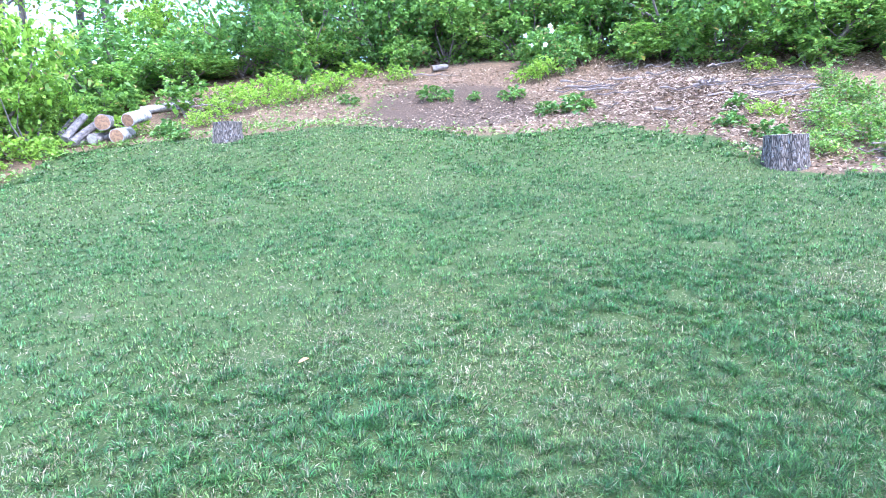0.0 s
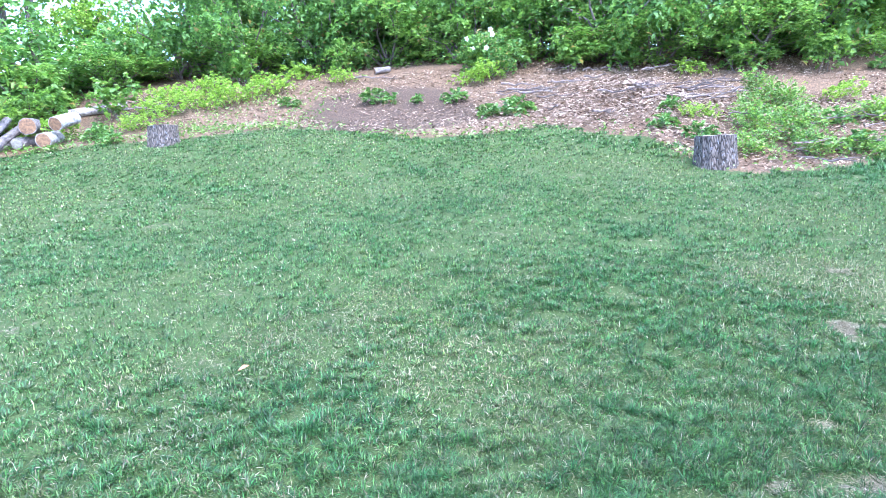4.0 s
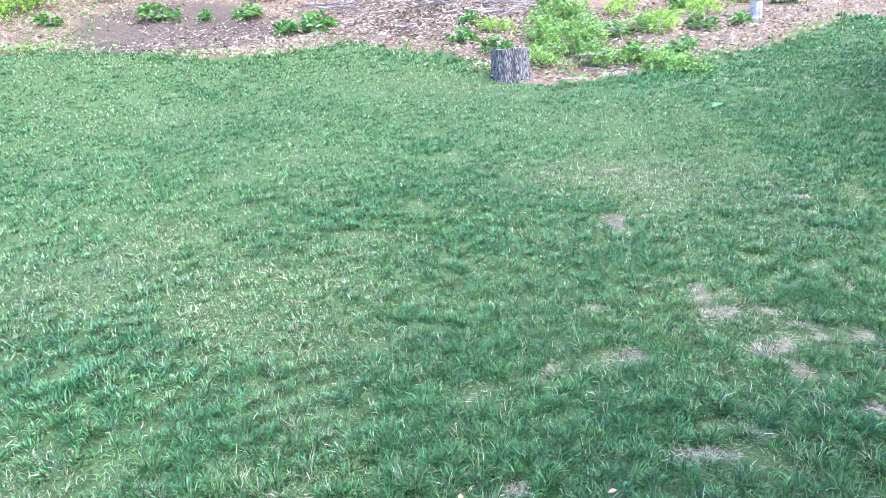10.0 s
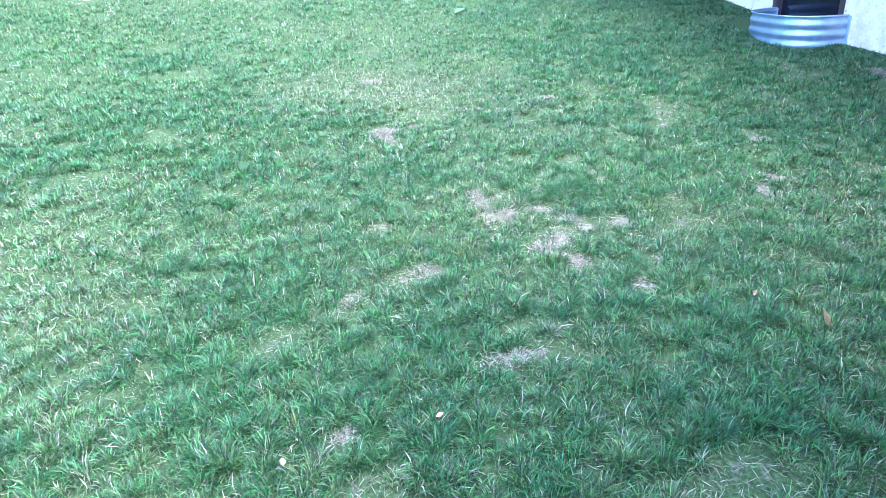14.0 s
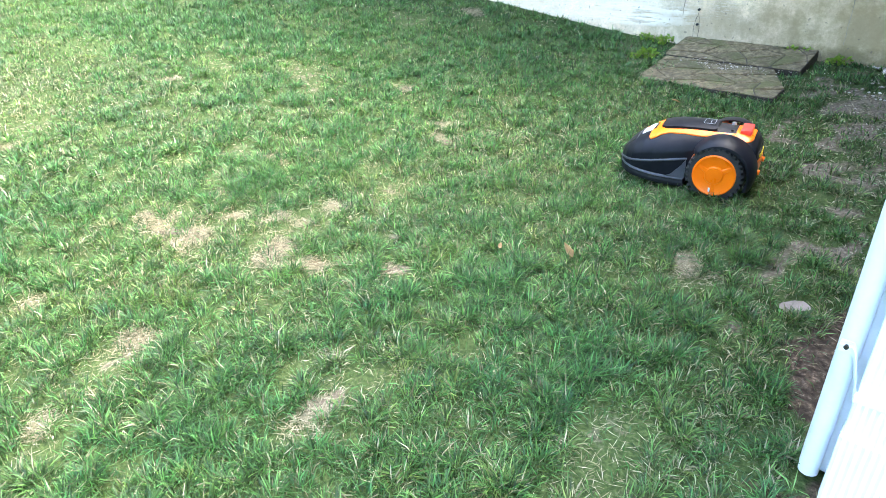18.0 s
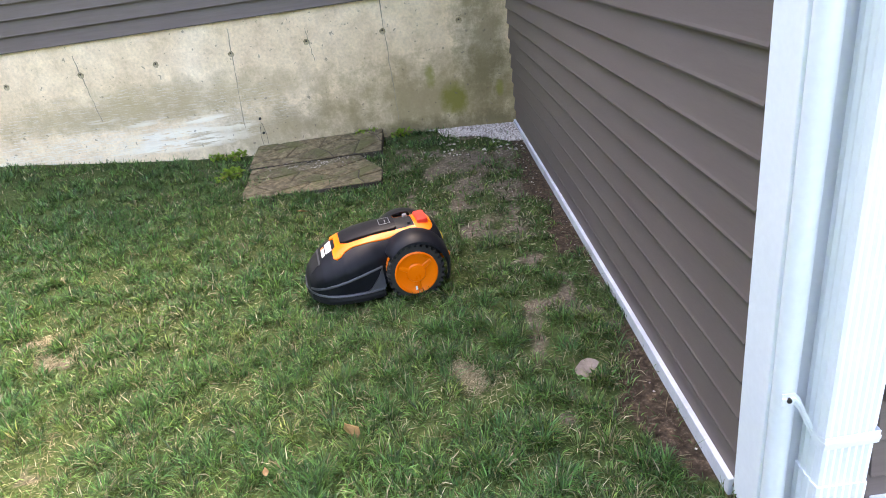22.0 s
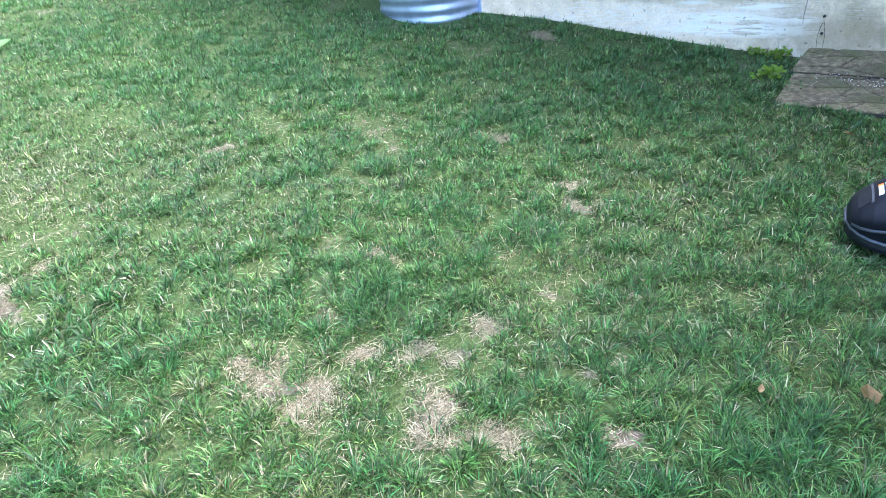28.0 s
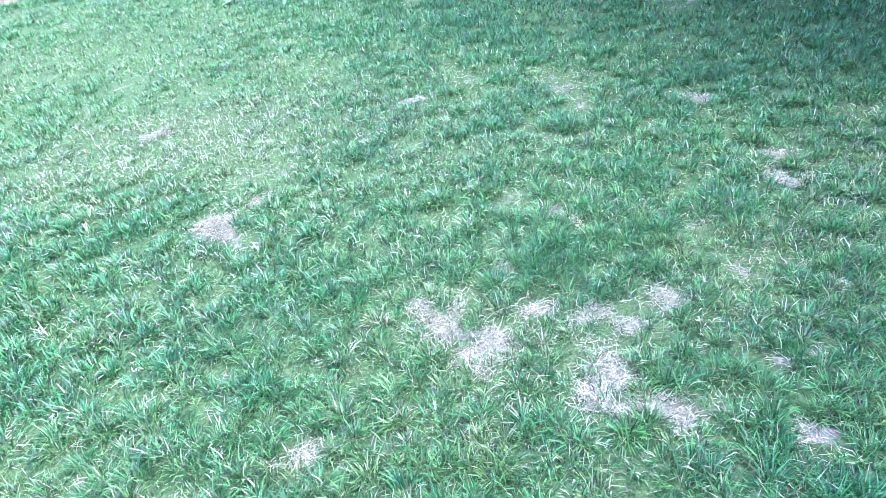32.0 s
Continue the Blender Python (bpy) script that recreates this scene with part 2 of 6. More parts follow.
def leaf_material(name, dark, light, dry=(0.30, 0.24, 0.10), rough=0.5, dryness=0.03, spec=0.4, translucency=0.35):
    """Leaves and blades differ one by one; thin, so light comes through."""
    m, t, b = material(name, rough, 0, spec)
    geo = t.nodes.new("ShaderNodeNewGeometry")
    rnd = geo.outputs["Random Per Island"]
    col = ramp(t, rnd, (0.0, dark), (0.55, light), (1.0, tuple(1.25 * v for v in light)))
    c = coords(t)
    patch = noise_at(t, c, 1.3, 3)
    col = mix(t, "MULTIPLY", 0.7, col, ramp(t, patch, (0.3, (0.68, 0.72, 0.72)), (0.7, (1.2, 1.14, 1.0))))
    gone = maths(t, "LESS_THAN", maths(t, "FRACT", maths(t, "MULTIPLY", rnd, 37.0)), dryness)
    col = mix(t, "MIX", gone, col, dry)
    t.links.new(col, b.inputs["Base Color"])
    tr = t.nodes.new("ShaderNodeBsdfTranslucent")
    t.links.new(mix(t, "MULTIPLY", 1.0, col, (1.1, 1.15, 0.6)), tr.inputs[0])
    sh = t.nodes.new("ShaderNodeMixShader")
    sh.inputs[0].default_value = translucency
    t.links.new(b.outputs[0], sh.inputs[1])
    t.links.new(tr.outputs[0], sh.inputs[2])
    t.links.new(sh.outputs[0], t.nodes["Material Output"].inputs[0])
    return m


LEAF_BRIGHT = leaf_material("bright_leaf", (0.12, 0.22, 0.035), (0.26, 0.40, 0.07), translucency=0.55)
LEAF_MID = leaf_material("green_leaf", (0.078, 0.17, 0.040), (0.20, 0.33, 0.085), translucency=0.55)
LEAF_DARK = leaf_material("deep_green_leaf", (0.066, 0.148, 0.046), (0.165, 0.295, 0.088), translucency=0.55)
LEAF_BLUE = leaf_material("weed_leaf", (0.055, 0.13, 0.035), (0.14, 0.26, 0.07), dryness=0.06)


WEEDY = leaf_material("brushy_weed_leaf", (0.065, 0.145, 0.035), (0.18, 0.30, 0.075), dry=(0.20, 0.14, 0.08), dryness=0.10)


def grass_material():
    m, t, b = material("grass_blade", 0.42, 0, 0.42)
    at = t.nodes.new("ShaderNodeAttribute")
    at.attribute_name = "dry"
    tuft = t.nodes.new("ShaderNodeAttribute")
    tuft.attribute_name = "tone"
    geo = t.nodes.new("ShaderNodeNewGeometry")
    rnd = geo.outputs["Random Per Island"]
    green = ramp(t, tuft.outputs["Fac"], (0.0, (0.021, 0.110, 0.029)), (0.35, (0.032, 0.122, 0.026)), (0.65, (0.053, 0.136, 0.026)), (1.0, (0.116, 0.170, 0.040)))
    # Tone differs blade by blade; the palest few have a glint put into their colour.
    green = mix(t, "MULTIPLY", 1.0, green, ramp(t, rnd, (0.0, (0.22, 0.25, 0.25)), (0.5, (0.86, 0.86, 0.86)), (0.85, (1.5, 1.5, 1.5)), (1.0, (2.9, 2.6, 2.9))))
    straw = ramp(t, rnd, (0.0, (0.10, 0.08, 0.045)), (0.5, (0.27, 0.225, 0.14)), (1.0, (0.55, 0.48, 0.36)))
    col = mix(t, "MIX", at.outputs["Fac"], green, straw)
    c = coords(t)
    col = mix(t, "MULTIPLY", 0.8, col, ramp(t, noise_at(t, c, 0.9, 4), (0.3, (0.78, 0.84, 0.85)), (0.7, (1.2, 1.12, 1.0))))
    t.links.new(col, b.inputs["Base Color"])
    tr = t.nodes.new("ShaderNodeBsdfTranslucent")
    t.links.new(col, tr.inputs[0])
    sh = t.nodes.new("ShaderNodeMixShader")
    sh.inputs[0].default_value = 0.42
    t.links.new(b.outputs[0], sh.inputs[1])
    t.links.new(tr.outputs[0], sh.inputs[2])
    t.links.new(sh.outputs[0], t.nodes["Material Output"].inputs[0])
    return m


GRASS = grass_material()


def chip_material():
    m, t, b = material("wood_chip", 0.9)
    geo = t.nodes.new("ShaderNodeNewGeometry")
    col = ramp(t, geo.outputs["Random Per Island"], (0.0, (0.075, 0.052, 0.034)), (0.40, (0.17, 0.118, 0.074)), (0.75, (0.34, 0.262, 0.185)), (1.0, (0.60, 0.51, 0.40)))
    c = coords(t)
    col = mix(t, "MULTIPLY", 0.8, col, ramp(t, noise_at(t, c, 0.8, 3), (0.3, (0.72, 0.68, 0.64)), (0.7, (1.15, 1.12, 1.1))))
    t.links.new(col, b.inputs["Base Color"])
    return m


CHIP = chip_material()


def ground_material():
    """Thatch and soil under the lawn; litter, dark compost and soil outside it."""
    m, t, b = material("ground_cover", 0.95, 0, 0.1)
    c = coords(t)
    fine, mid, big = noise_at(t, c, 70, 4), noise_at(t, c, 9, 5), noise_at(t, c, 1.2, 4)
    thatch = ramp(t, fine, (0.25, (0.015, 0.028, 0.008)), (0.5, (0.042, 0.065, 0.019)), (0.78, (0.105, 0.125, 0.048)))
    straw = ramp(t, fine, (0.2, (0.045, 0.034, 0.024)), (0.5, (0.13, 0.105, 0.078)), (0.8, (0.31, 0.265, 0.21)))
    soil = ramp(t, fine, (0.2, (0.020, 0.014, 0.009)), (0.55, (0.066, 0.047, 0.032)), (0.8, (0.22, 0.165, 0.12)))
    litter = ramp(t, fine, (0.2, (0.036, 0.025, 0.016)), (0.5, (0.112, 0.078, 0.048)), (0.8, (0.24, 0.18, 0.12)))
    clod = noise_at(t, c, 26, 5, 0.7)
    rough_soil = ramp(t, clod, (0.32, (0.45, 0.42, 0.40)), (0.5, (1.0, 1.0, 1.0)), (0.68, (1.9, 1.8, 1.7)))
    litter = mix(t, "MULTIPLY", 0.8, litter, ramp(t, mid, (0.3, (0.6, 0.6, 0.6)), (0.7, (1.2, 1.15, 1.1))))
    litter = mix(t, "MULTIPLY", 0.9, litter, rough_soil)
    soil = mix(t, "MULTIPLY", 0.9, soil, rough_soil)
    col = thatch
    for key, other in (("straw", straw), ("litter", litter), ("soil", soil)):
        at = t.nodes.new("ShaderNodeAttribute")
        at.attribute_name = key
        edge = maths(t, "ADD", at.outputs["Fac"], maths(t, "MULTIPLY", maths(t, "SUBTRACT", mid, 0.5), 0.9))
        col = mix(t, "MIX", ramp(t, edge, (0.42, (0, 0, 0)), (0.58, (1, 1, 1))), col, other)
    t.links.new(col, b.inputs["Base Color"])
    relief(t, b, fine, 0.9, 0.015)
    return m


GROUND = ground_material()


def concrete_material():
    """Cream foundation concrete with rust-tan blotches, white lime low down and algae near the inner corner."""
    m, t, b = material("stained_concrete", 0.88)
    c = coords(t)
    big, mid, fine = noise_at(t, c, 1.1, 5), noise_at(t, c, 5, 8, 0.75), noise_at(t, c, 45, 4)
    col = ramp(t, big, (0.28, (0.64, 0.490, 0.325)), (0.5, (0.83, 0.665, 0.480)), (0.72, (0.90, 0.775, 0.61)))
    col = mix(t, "MULTIPLY", 0.8, col, ramp(t, mid, (0.3, (0.76, 0.70, 0.60)), (0.62, (1.14, 1.14, 1.12))))
    col = mix(t, "MULTIPLY", 0.8, col, ramp(t, fine, (0.25, (0.80, 0.80, 0.80)), (0.6, (1.06, 1.06, 1.06))))
    flake = noise_at(t, coords(t, (0.30, 1, 3.4)), 26, 9, 0.85)
    dash = noise_at(t, coords(t, (0.28, 1, 3.2)), 10, 7, 0.7)
    sep = t.nodes.new("ShaderNodeSeparateXYZ")
    t.links.new(coords(t), sep.inputs[0])
    x, z = sep.outputs[0], sep.outputs[2]

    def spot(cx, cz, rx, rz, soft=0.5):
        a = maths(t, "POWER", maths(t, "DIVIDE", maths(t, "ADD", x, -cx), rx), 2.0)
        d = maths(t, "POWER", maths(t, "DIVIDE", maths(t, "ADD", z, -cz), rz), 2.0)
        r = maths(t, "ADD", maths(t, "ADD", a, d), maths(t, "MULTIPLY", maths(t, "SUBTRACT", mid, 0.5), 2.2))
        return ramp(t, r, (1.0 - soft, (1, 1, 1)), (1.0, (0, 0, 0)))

    def stain(colour, mask, amount):
        nonlocal col
        col = mix(t, "MIX", maths(t, "MULTIPLY", mask, amount), col, colour)

    stain((0.31, 0.235, 0.115), spot(-0.5, 0.30, 1.5, 0.42, 0.9), 0.75)
    stain((0.31, 0.25, 0.15), spot(-2.0, 0.22, 0.9, 0.28, 0.9), 0.6)
    # Strip up the inner corner: olive dirt, with the corner's shade in its colour.
    stain((0.17, 0.138, 0.065), spot(-0.22, 0.75, 0.26, 0.8, 0.9), 0.7)
    stain((0.50, 0.39, 0.235), spot(-2.8, 0.60, 1.7, 0.2, 0.9), 0.8)
    stain((0.21, 0.20, 0.03), spot(-0.50, 0.28, 0.13, 0.16, 0.8), 0.85)
    stain((0.26, 0.25, 0.05), spot(-0.67, 0.50, 0.05, 0.12, 0.8), 0.7)
    stain((0.26, 0.25, 0.05), spot(-0.12, 0.33, 0.04, 0.08, 0.8), 0.8)
    lime = maths(t, "MULTIPLY", spot(-3.6, 0.30, 1.2, 0.16, 0.7), ramp(t, flake, (0.50, (0, 0, 0)), (0.54, (1, 1, 1))))
    for cx, cz, rx, rz in ((-2.55, 0.42, 0.24, 0.034), (-2.72, 0.335, 0.66, 0.055), (-3.05, 0.455, 0.16, 0.028), (-3.35, 0.52, 0.16, 0.025), (-2.80, 0.25, 0.7, 0.075)):
        patch = maths(t, "MULTIPLY", spot(cx, cz, rx, rz, 0.9), ramp(t, dash, (0.455, (0, 0, 0)), (0.485, (1, 1, 1))))
        stain((0.95, 0.885, 0.77), patch, 0.9)
    stain((0.82, 0.76, 0.66), lime, 0.7)
    chalk = maths(t, "MULTIPLY", spot(-3.2, 0.48, 1.6, 0.30, 0.8), ramp(t, flake, (0.52, (0, 0, 0)), (0.57, (1, 1, 1))))
    stain((0.84, 0.77, 0.68), chalk, 0.75)
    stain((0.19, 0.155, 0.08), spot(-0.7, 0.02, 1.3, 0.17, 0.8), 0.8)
    stain((0.44, 0.345, 0.205), spot(-3.2, 0.55, 1.1, 0.13, 0.9), 0.55)
    pits = ramp(t, noise_at(t, c, 22, 2), (0.66, (0, 0, 0)), (0.70, (1, 1, 1)))
    stain((0.17, 0.14, 0.11), pits, 0.6)
    t.links.new(col, b.inputs["Base Color"])
    relief(t, b, maths(t, "ADD", fine, mid), 0.35, 0.006)
    return m


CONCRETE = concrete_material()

# ---- helpers for meshes ----
rng = np.random.default_rng(7)


def link(name, me, mat, parent=None, label=""):
    if mat is not None:
        me.materials.append(mat)
    ob = new(name, me)
    if parent is not None:
        ob.parent = parent
    if label:
        tagged(ob, label)
    return ob


def part(name, bm, mat, parent=None, label="", smooth=False):
    bmesh.ops.recalc_face_normals(bm, faces=bm.faces[:])
    me = bpy.data.meshes.new(name)
    bm.to_mesh(me)
    bm.free()
    if smooth:
        me.polygons.foreach_set("use_smooth", [True] * len(me.polygons))
        me.set_sharp_from_angle(angle=radians(40))
    return link(name, me, mat, parent, label)


def base_empty(name, m, label, category, group="", kind=""):
    ob = new(name)
    ob.matrix_world = m
    ob.empty_display_size = 0.1
    return tagged(ob, label, category, group, kind)


def tri_mesh(name, verts, tris, mat, parent=None, attrs=None):
    verts, tris = np.asarray(verts, np.float32), np.asarray(tris, np.int32)
    me = bpy.data.meshes.new(name)
    me.vertices.add(len(verts))
    me.vertices.foreach_set("co", verts.ravel())
    me.loops.add(tris.size)
    me.loops.foreach_set("vertex_index", tris.ravel())
    me.polygons.add(len(tris))
    me.polygons.foreach_set("loop_start", np.arange(0, tris.size, 3, dtype=np.int32))
    for key, vals in (attrs or {}).items():
        a = me.attributes.new(key, "FLOAT", "POINT")
        a.data.foreach_set("value", np.asarray(vals, np.float32))
    me.update(calc_edges=True)
    return link(name, me, mat, parent)


def add_box(bm, x0, y0, z0, x1, y1, z1, bevel=0.0):
    got = bmesh.ops.create_cube(bm, size=1)["verts"]
    for v in got:
        v.co = ((x0 + x1) / 2 + v.co.x * (x1 - x0), (y0 + y1) / 2 + v.co.y * (y1 - y0), (z0 + z1) / 2 + v.co.z * (z1 - z0))
    if bevel:
        es = {e for v in got for e in v.link_edges}
        bmesh.ops.bevel(bm, geom=list(es), offset=bevel, segments=2, profile=0.6, affect="EDGES")
    return bm


def box_mesh(*dims, bevel=0.0):
    return add_box(bmesh.new(), *dims, bevel=bevel)


def tube(bm, pts, radii, n=8, wobble=0.0, seed=0, cap=True):
    """A tapered tube along points, in a bmesh."""
    r = random.Random(seed)
    pts = [Vector(p) for p in pts]
    rings, side = [], None
    for i, p in enumerate(pts):
        d = (pts[min(i + 1, len(pts) - 1)] - pts[max(i - 1, 0)]).normalized()
        side = (side - d * side.dot(d)).normalized() if side else d.orthogonal().normalized()
        up = d.cross(side)
        ring = []
        for k in range(n):
            a = 2 * math.pi * k / n
            rad = radii[i] * (1 + wobble * (r.random() - 0.5))
            ring.append(bm.verts.new(p + rad * (math.cos(a) * side + math.sin(a) * up)))
        rings.append(ring)
    for a, b in zip(rings, rings[1:]):
        for k in range(n):
            bm.faces.new((a[k], a[(k + 1) % n], b[(k + 1) % n], b[k]))
    if cap:
        bm.faces.new(rings[0][::-1])
        bm.faces.new(rings[-1])
    return rings


def loft(sections, cap=True):
    bm = bmesh.new()
    rings = [[bm.verts.new(p) for p in s] for s in sections]
    n = len(rings[0])
    for a, b in zip(rings, rings[1:]):
        for k in range(n):
            bm.faces.new((a[k], a[(k + 1) % n], b[(k + 1) % n], b[k]))
    if cap:
        bm.faces.new(rings[0][::-1])
        bm.faces.new(rings[-1])
    return bm


def sheet(rows, thick):
    """A plate through a grid of points, with thickness downwards along z or along a given vector."""
    bm = bmesh.new()
    t = Vector(thick)
    top = [[bm.verts.new(p) for p in r] for r in rows]
    low = [[bm.verts.new(Vector(p) + t) for p in r] for r in rows]
    m, n = len(rows), len(rows[0])
    for i in range(m - 1):
        for j in range(n - 1):
            bm.faces.new((top[i][j], top[i][j + 1], top[i + 1][j + 1], top[i + 1][j]))
            bm.faces.new((low[i][j], low[i + 1][j], low[i + 1][j + 1], low[i][j + 1]))
    for i in range(m - 1):
        for j in (0, n - 1):
            bm.faces.new((top[i][j], top[i + 1][j], low[i + 1][j], low[i][j]))
    for j in range(n - 1):
        for i in (0, m - 1):
            bm.faces.new((top[i][j], low[i][j], low[i][j + 1], top[i][j + 1]))
    return bm


# ---- the ground's shape ----
RISE = [(-30, -0.1), (0, 0), (1, 0.0), (2, 0.04), (3, 0.15), (4, 0.28), (7, 0.70), (9.8, 1.2), (12, 1.85), (14.4, 2.35), (15.2, 2.7), (17.5, 3.6), (20, 4.3), (30, 5.5), (80, 8)]
RU, RZ = [r[0] for r in RISE], [r[1] for r in RISE]


def gz(x, y):
    x, y = np.asarray(x, float), np.asarray(y, float)
    u = -x - 0.45 * (y + 5)
    z = (np.interp(u - 0.5, RU, RZ) + 2 * np.interp(u, RU, RZ) + np.interp(u + 0.5, RU, RZ)) / 4
    k = np.clip((-1.2 - x) / 3.3, 0, 1)
    z = z + 0.22 * np.exp(-((np.minimum(y, 0) / 1.5) ** 2)) * k * k * (3 - 2 * k)
    z = z + 0.07 * np.exp(-((y / 0.6) ** 2)) * np.exp(-(((x + 0.9) / 0.9) ** 2))
    z = z - 0.09 * np.exp(-(((x + 5.8) / 0.9) ** 2 + ((y + 0.5) / 0.6) ** 2))
    z = z - 0.10 * np.exp(-(((x + 9.5) / 1.1) ** 2 + (y / 1.0) ** 2))
    z = z + 0.24 * np.exp(-(((x + 12.9) / 1.2) ** 2 + ((y + 8.3) / 1.7) ** 2))
    soft = np.sin(1.7 * x + 0.6 * y) * np.sin(1.3 * y - 0.8 * x + 1.0)
    return z + 0.008 * soft


def gp(x, y, dz=0.0):
    return Vector((x, y, float(gz(x, y)) + dz))


LAWN = [(14, -24), (-2, -18.2), (-4.1, -18.3), (-5.5, -18.9), (-6.3, -18.6), (-7.3, -17.3), (-8.2, -16.2), (-9.1, -15.2), (-9.4, -14), (-9.2, -12.4), (-9.3, -11), (-9.6, -10.2), (-10.4, -9.5), (-10.4, -8.4), (-10.2, -7.6), (-9.5, -6.8), (-9.0, -6.2), (-8.85, -5.8), (-9.2, -4.9), (-10.1, -4.1), (-10.7, -3.3), (-11.4, -2.4), (-12.4, -1.3), (-13.4, -0.2), (-14, 3), (-14, 14), (14, 14)]


def lawn_depth(x, y):
    """How far inside the lawn's edge, in metres; negative outside."""
    x, y = np.asarray(x, float), np.asarray(y, float)
    inside, near = np.zeros(x.shape, bool), np.full(x.shape, 99.0)
    for (ax, ay), (bx, by) in zip(LAWN, LAWN[1:] + LAWN[:1]):
        cross = (ay > y) != (by > y)
        with np.errstate(divide="ignore", invalid="ignore"):
            inside ^= cross & (x < (bx - ax) * (y - ay) / ((by - ay) or 1e-9) + ax)
        k = np.clip(((x - ax) * (bx - ax) + (y - ay) * (by - ay)) / ((bx - ax) ** 2 + (by - ay) ** 2), 0, 1)
        near = np.minimum(near, np.hypot(x - ax - k * (bx - ax), y - ay - k * (by - ay)))
    return np.where(inside, near, -near)


# worn spots in the lawn: x, y, radius
WORN = [(-2.9, -3.81, 0.10), (-3.82, -5.03, 0.11), (-3.93, -5.05, 0.07), (-3.91, -4.78, 0.09), (-2.13, -4.33, 0.08), (-2.44, -4.53, 0.11), (-2.45, -4.61, 0.07), (-2.68, -4.57, 0.11), (-2.37, -4.17, 0.10), (-2.51, -4.31, 0.06), (-2.21, -4.13, 0.06), (-1.9, -4.32, 0.09), (-1.95, -4.39, 0.08), (-2.04, -4.43, 0.06), (-2.5, -2.82, 0.11), (-2.58, -2.69, 0.07), (-2.76, -4.21, 0.05), (-4.48, -3.55, 0.09), (-2.24, -3.9, 0.06), (-2.42, -3.48, 0.05), (-1.88, -3.41, 0.06), (-1.74, -3.83, 0.05), (-1.95, -5.02, 0.10), (-1.77, -5.42, 0.06), (-2.44, -5.26, 0.08), (-1.66, -4.15, 0.07), (-1.33, -4.66, 0.05), (-1.19, -4.86, 0.07), (-3.3, -2.35, 0.09), (-2.79, -2.84, 0.07), (-4.16, -0.5, 0.14), (-2.32, -5.05, 0.05), (-0.93, -5.53, 0.05), (-1.42, -1.84, 0.06), (-0.65, -3.33, 0.09), (-2.85, -5.26, 0.05), (-5.07, -5.0, 0.12)]


def waves(x, y, f, seed):
    """Smooth noise from a few sines, about -1 to 1."""
    r, out = np.random.default_rng(seed), 0
    for k in range(6):
        a, p = r.uniform(0, 2 * math.pi, 2)
        q = f * r.uniform(0.6, 1.7)
        out = out + np.sin(q * (x * math.cos(a) + y * math.sin(a)) + p)
    return out / 2.6


def worn(x, y):
    w = np.zeros(np.shape(x))
    jx, jy = x + 0.06 * waves(x, y, 14, 5), y + 0.06 * waves(x, y, 14, 6)
    for cx, cy, r in WORN:
        w = np.maximum(w, 1.0 - 0.76 * np.hypot(jx - cx, jy - cy) / r + 0.30 * waves(x, y, 30, 7))
    small = waves(x, y, 2.2, 71) * 0.5 + waves(x, y, 9.0, 72) * 0.7 + waves(x, y, 21.0, 73) * 0.35
    w = np.maximum(w, 0.5 * np.clip((small - 0.74) / 0.4, 0, 1))
    return np.clip(w, 0, 1)


# bare brown spots of thin soil near the corner
SCUFF = [(-0.62, -0.93, 0.26), (-0.26, -0.86, 0.25), (-0.55, -1.3, 0.2), (-0.3, -1.55, 0.18), (-0.8, -1.7, 0.12), (-0.42, -2.0, 0.16), (-0.3, -2.5, 0.12), (-0.9, -0.5, 0.14)]


def scuffed(x, y):
    w = np.zeros(np.shape(x))
    for cx, cy, r in SCUFF:
        w = np.maximum(w, 1.15 - 0.75 * np.hypot(x - cx, y - cy) / r + 0.3 * waves(x, y, 22, 8))
    near = np.exp(-(((x + 0.5) / 0.75) ** 4)) * np.clip((y + 4.2) / 0.8, 0, 1)
    spots = waves(x, y, 5.0, 74) * 0.5 + waves(x, y, 13.0, 75) * 0.7 + waves(x, y, 31.0, 76) * 0.35
    w = np.maximum(w, near * np.clip((spots - 0.38 + 0.42 * np.clip(y + 2.2, 0, 1)) / 0.5, 0, 0.9))
    return np.clip(w, 0, 1)


def edge_strip(x, y):
    """The bare strip of soil along the siding wall."""
    return np.clip((x + 0.17 + 0.07 * waves(x, y, 4, 9) + 0.045 * waves(x, y, 17, 10)) / 0.08, 0, 1) * (y > -4.6)


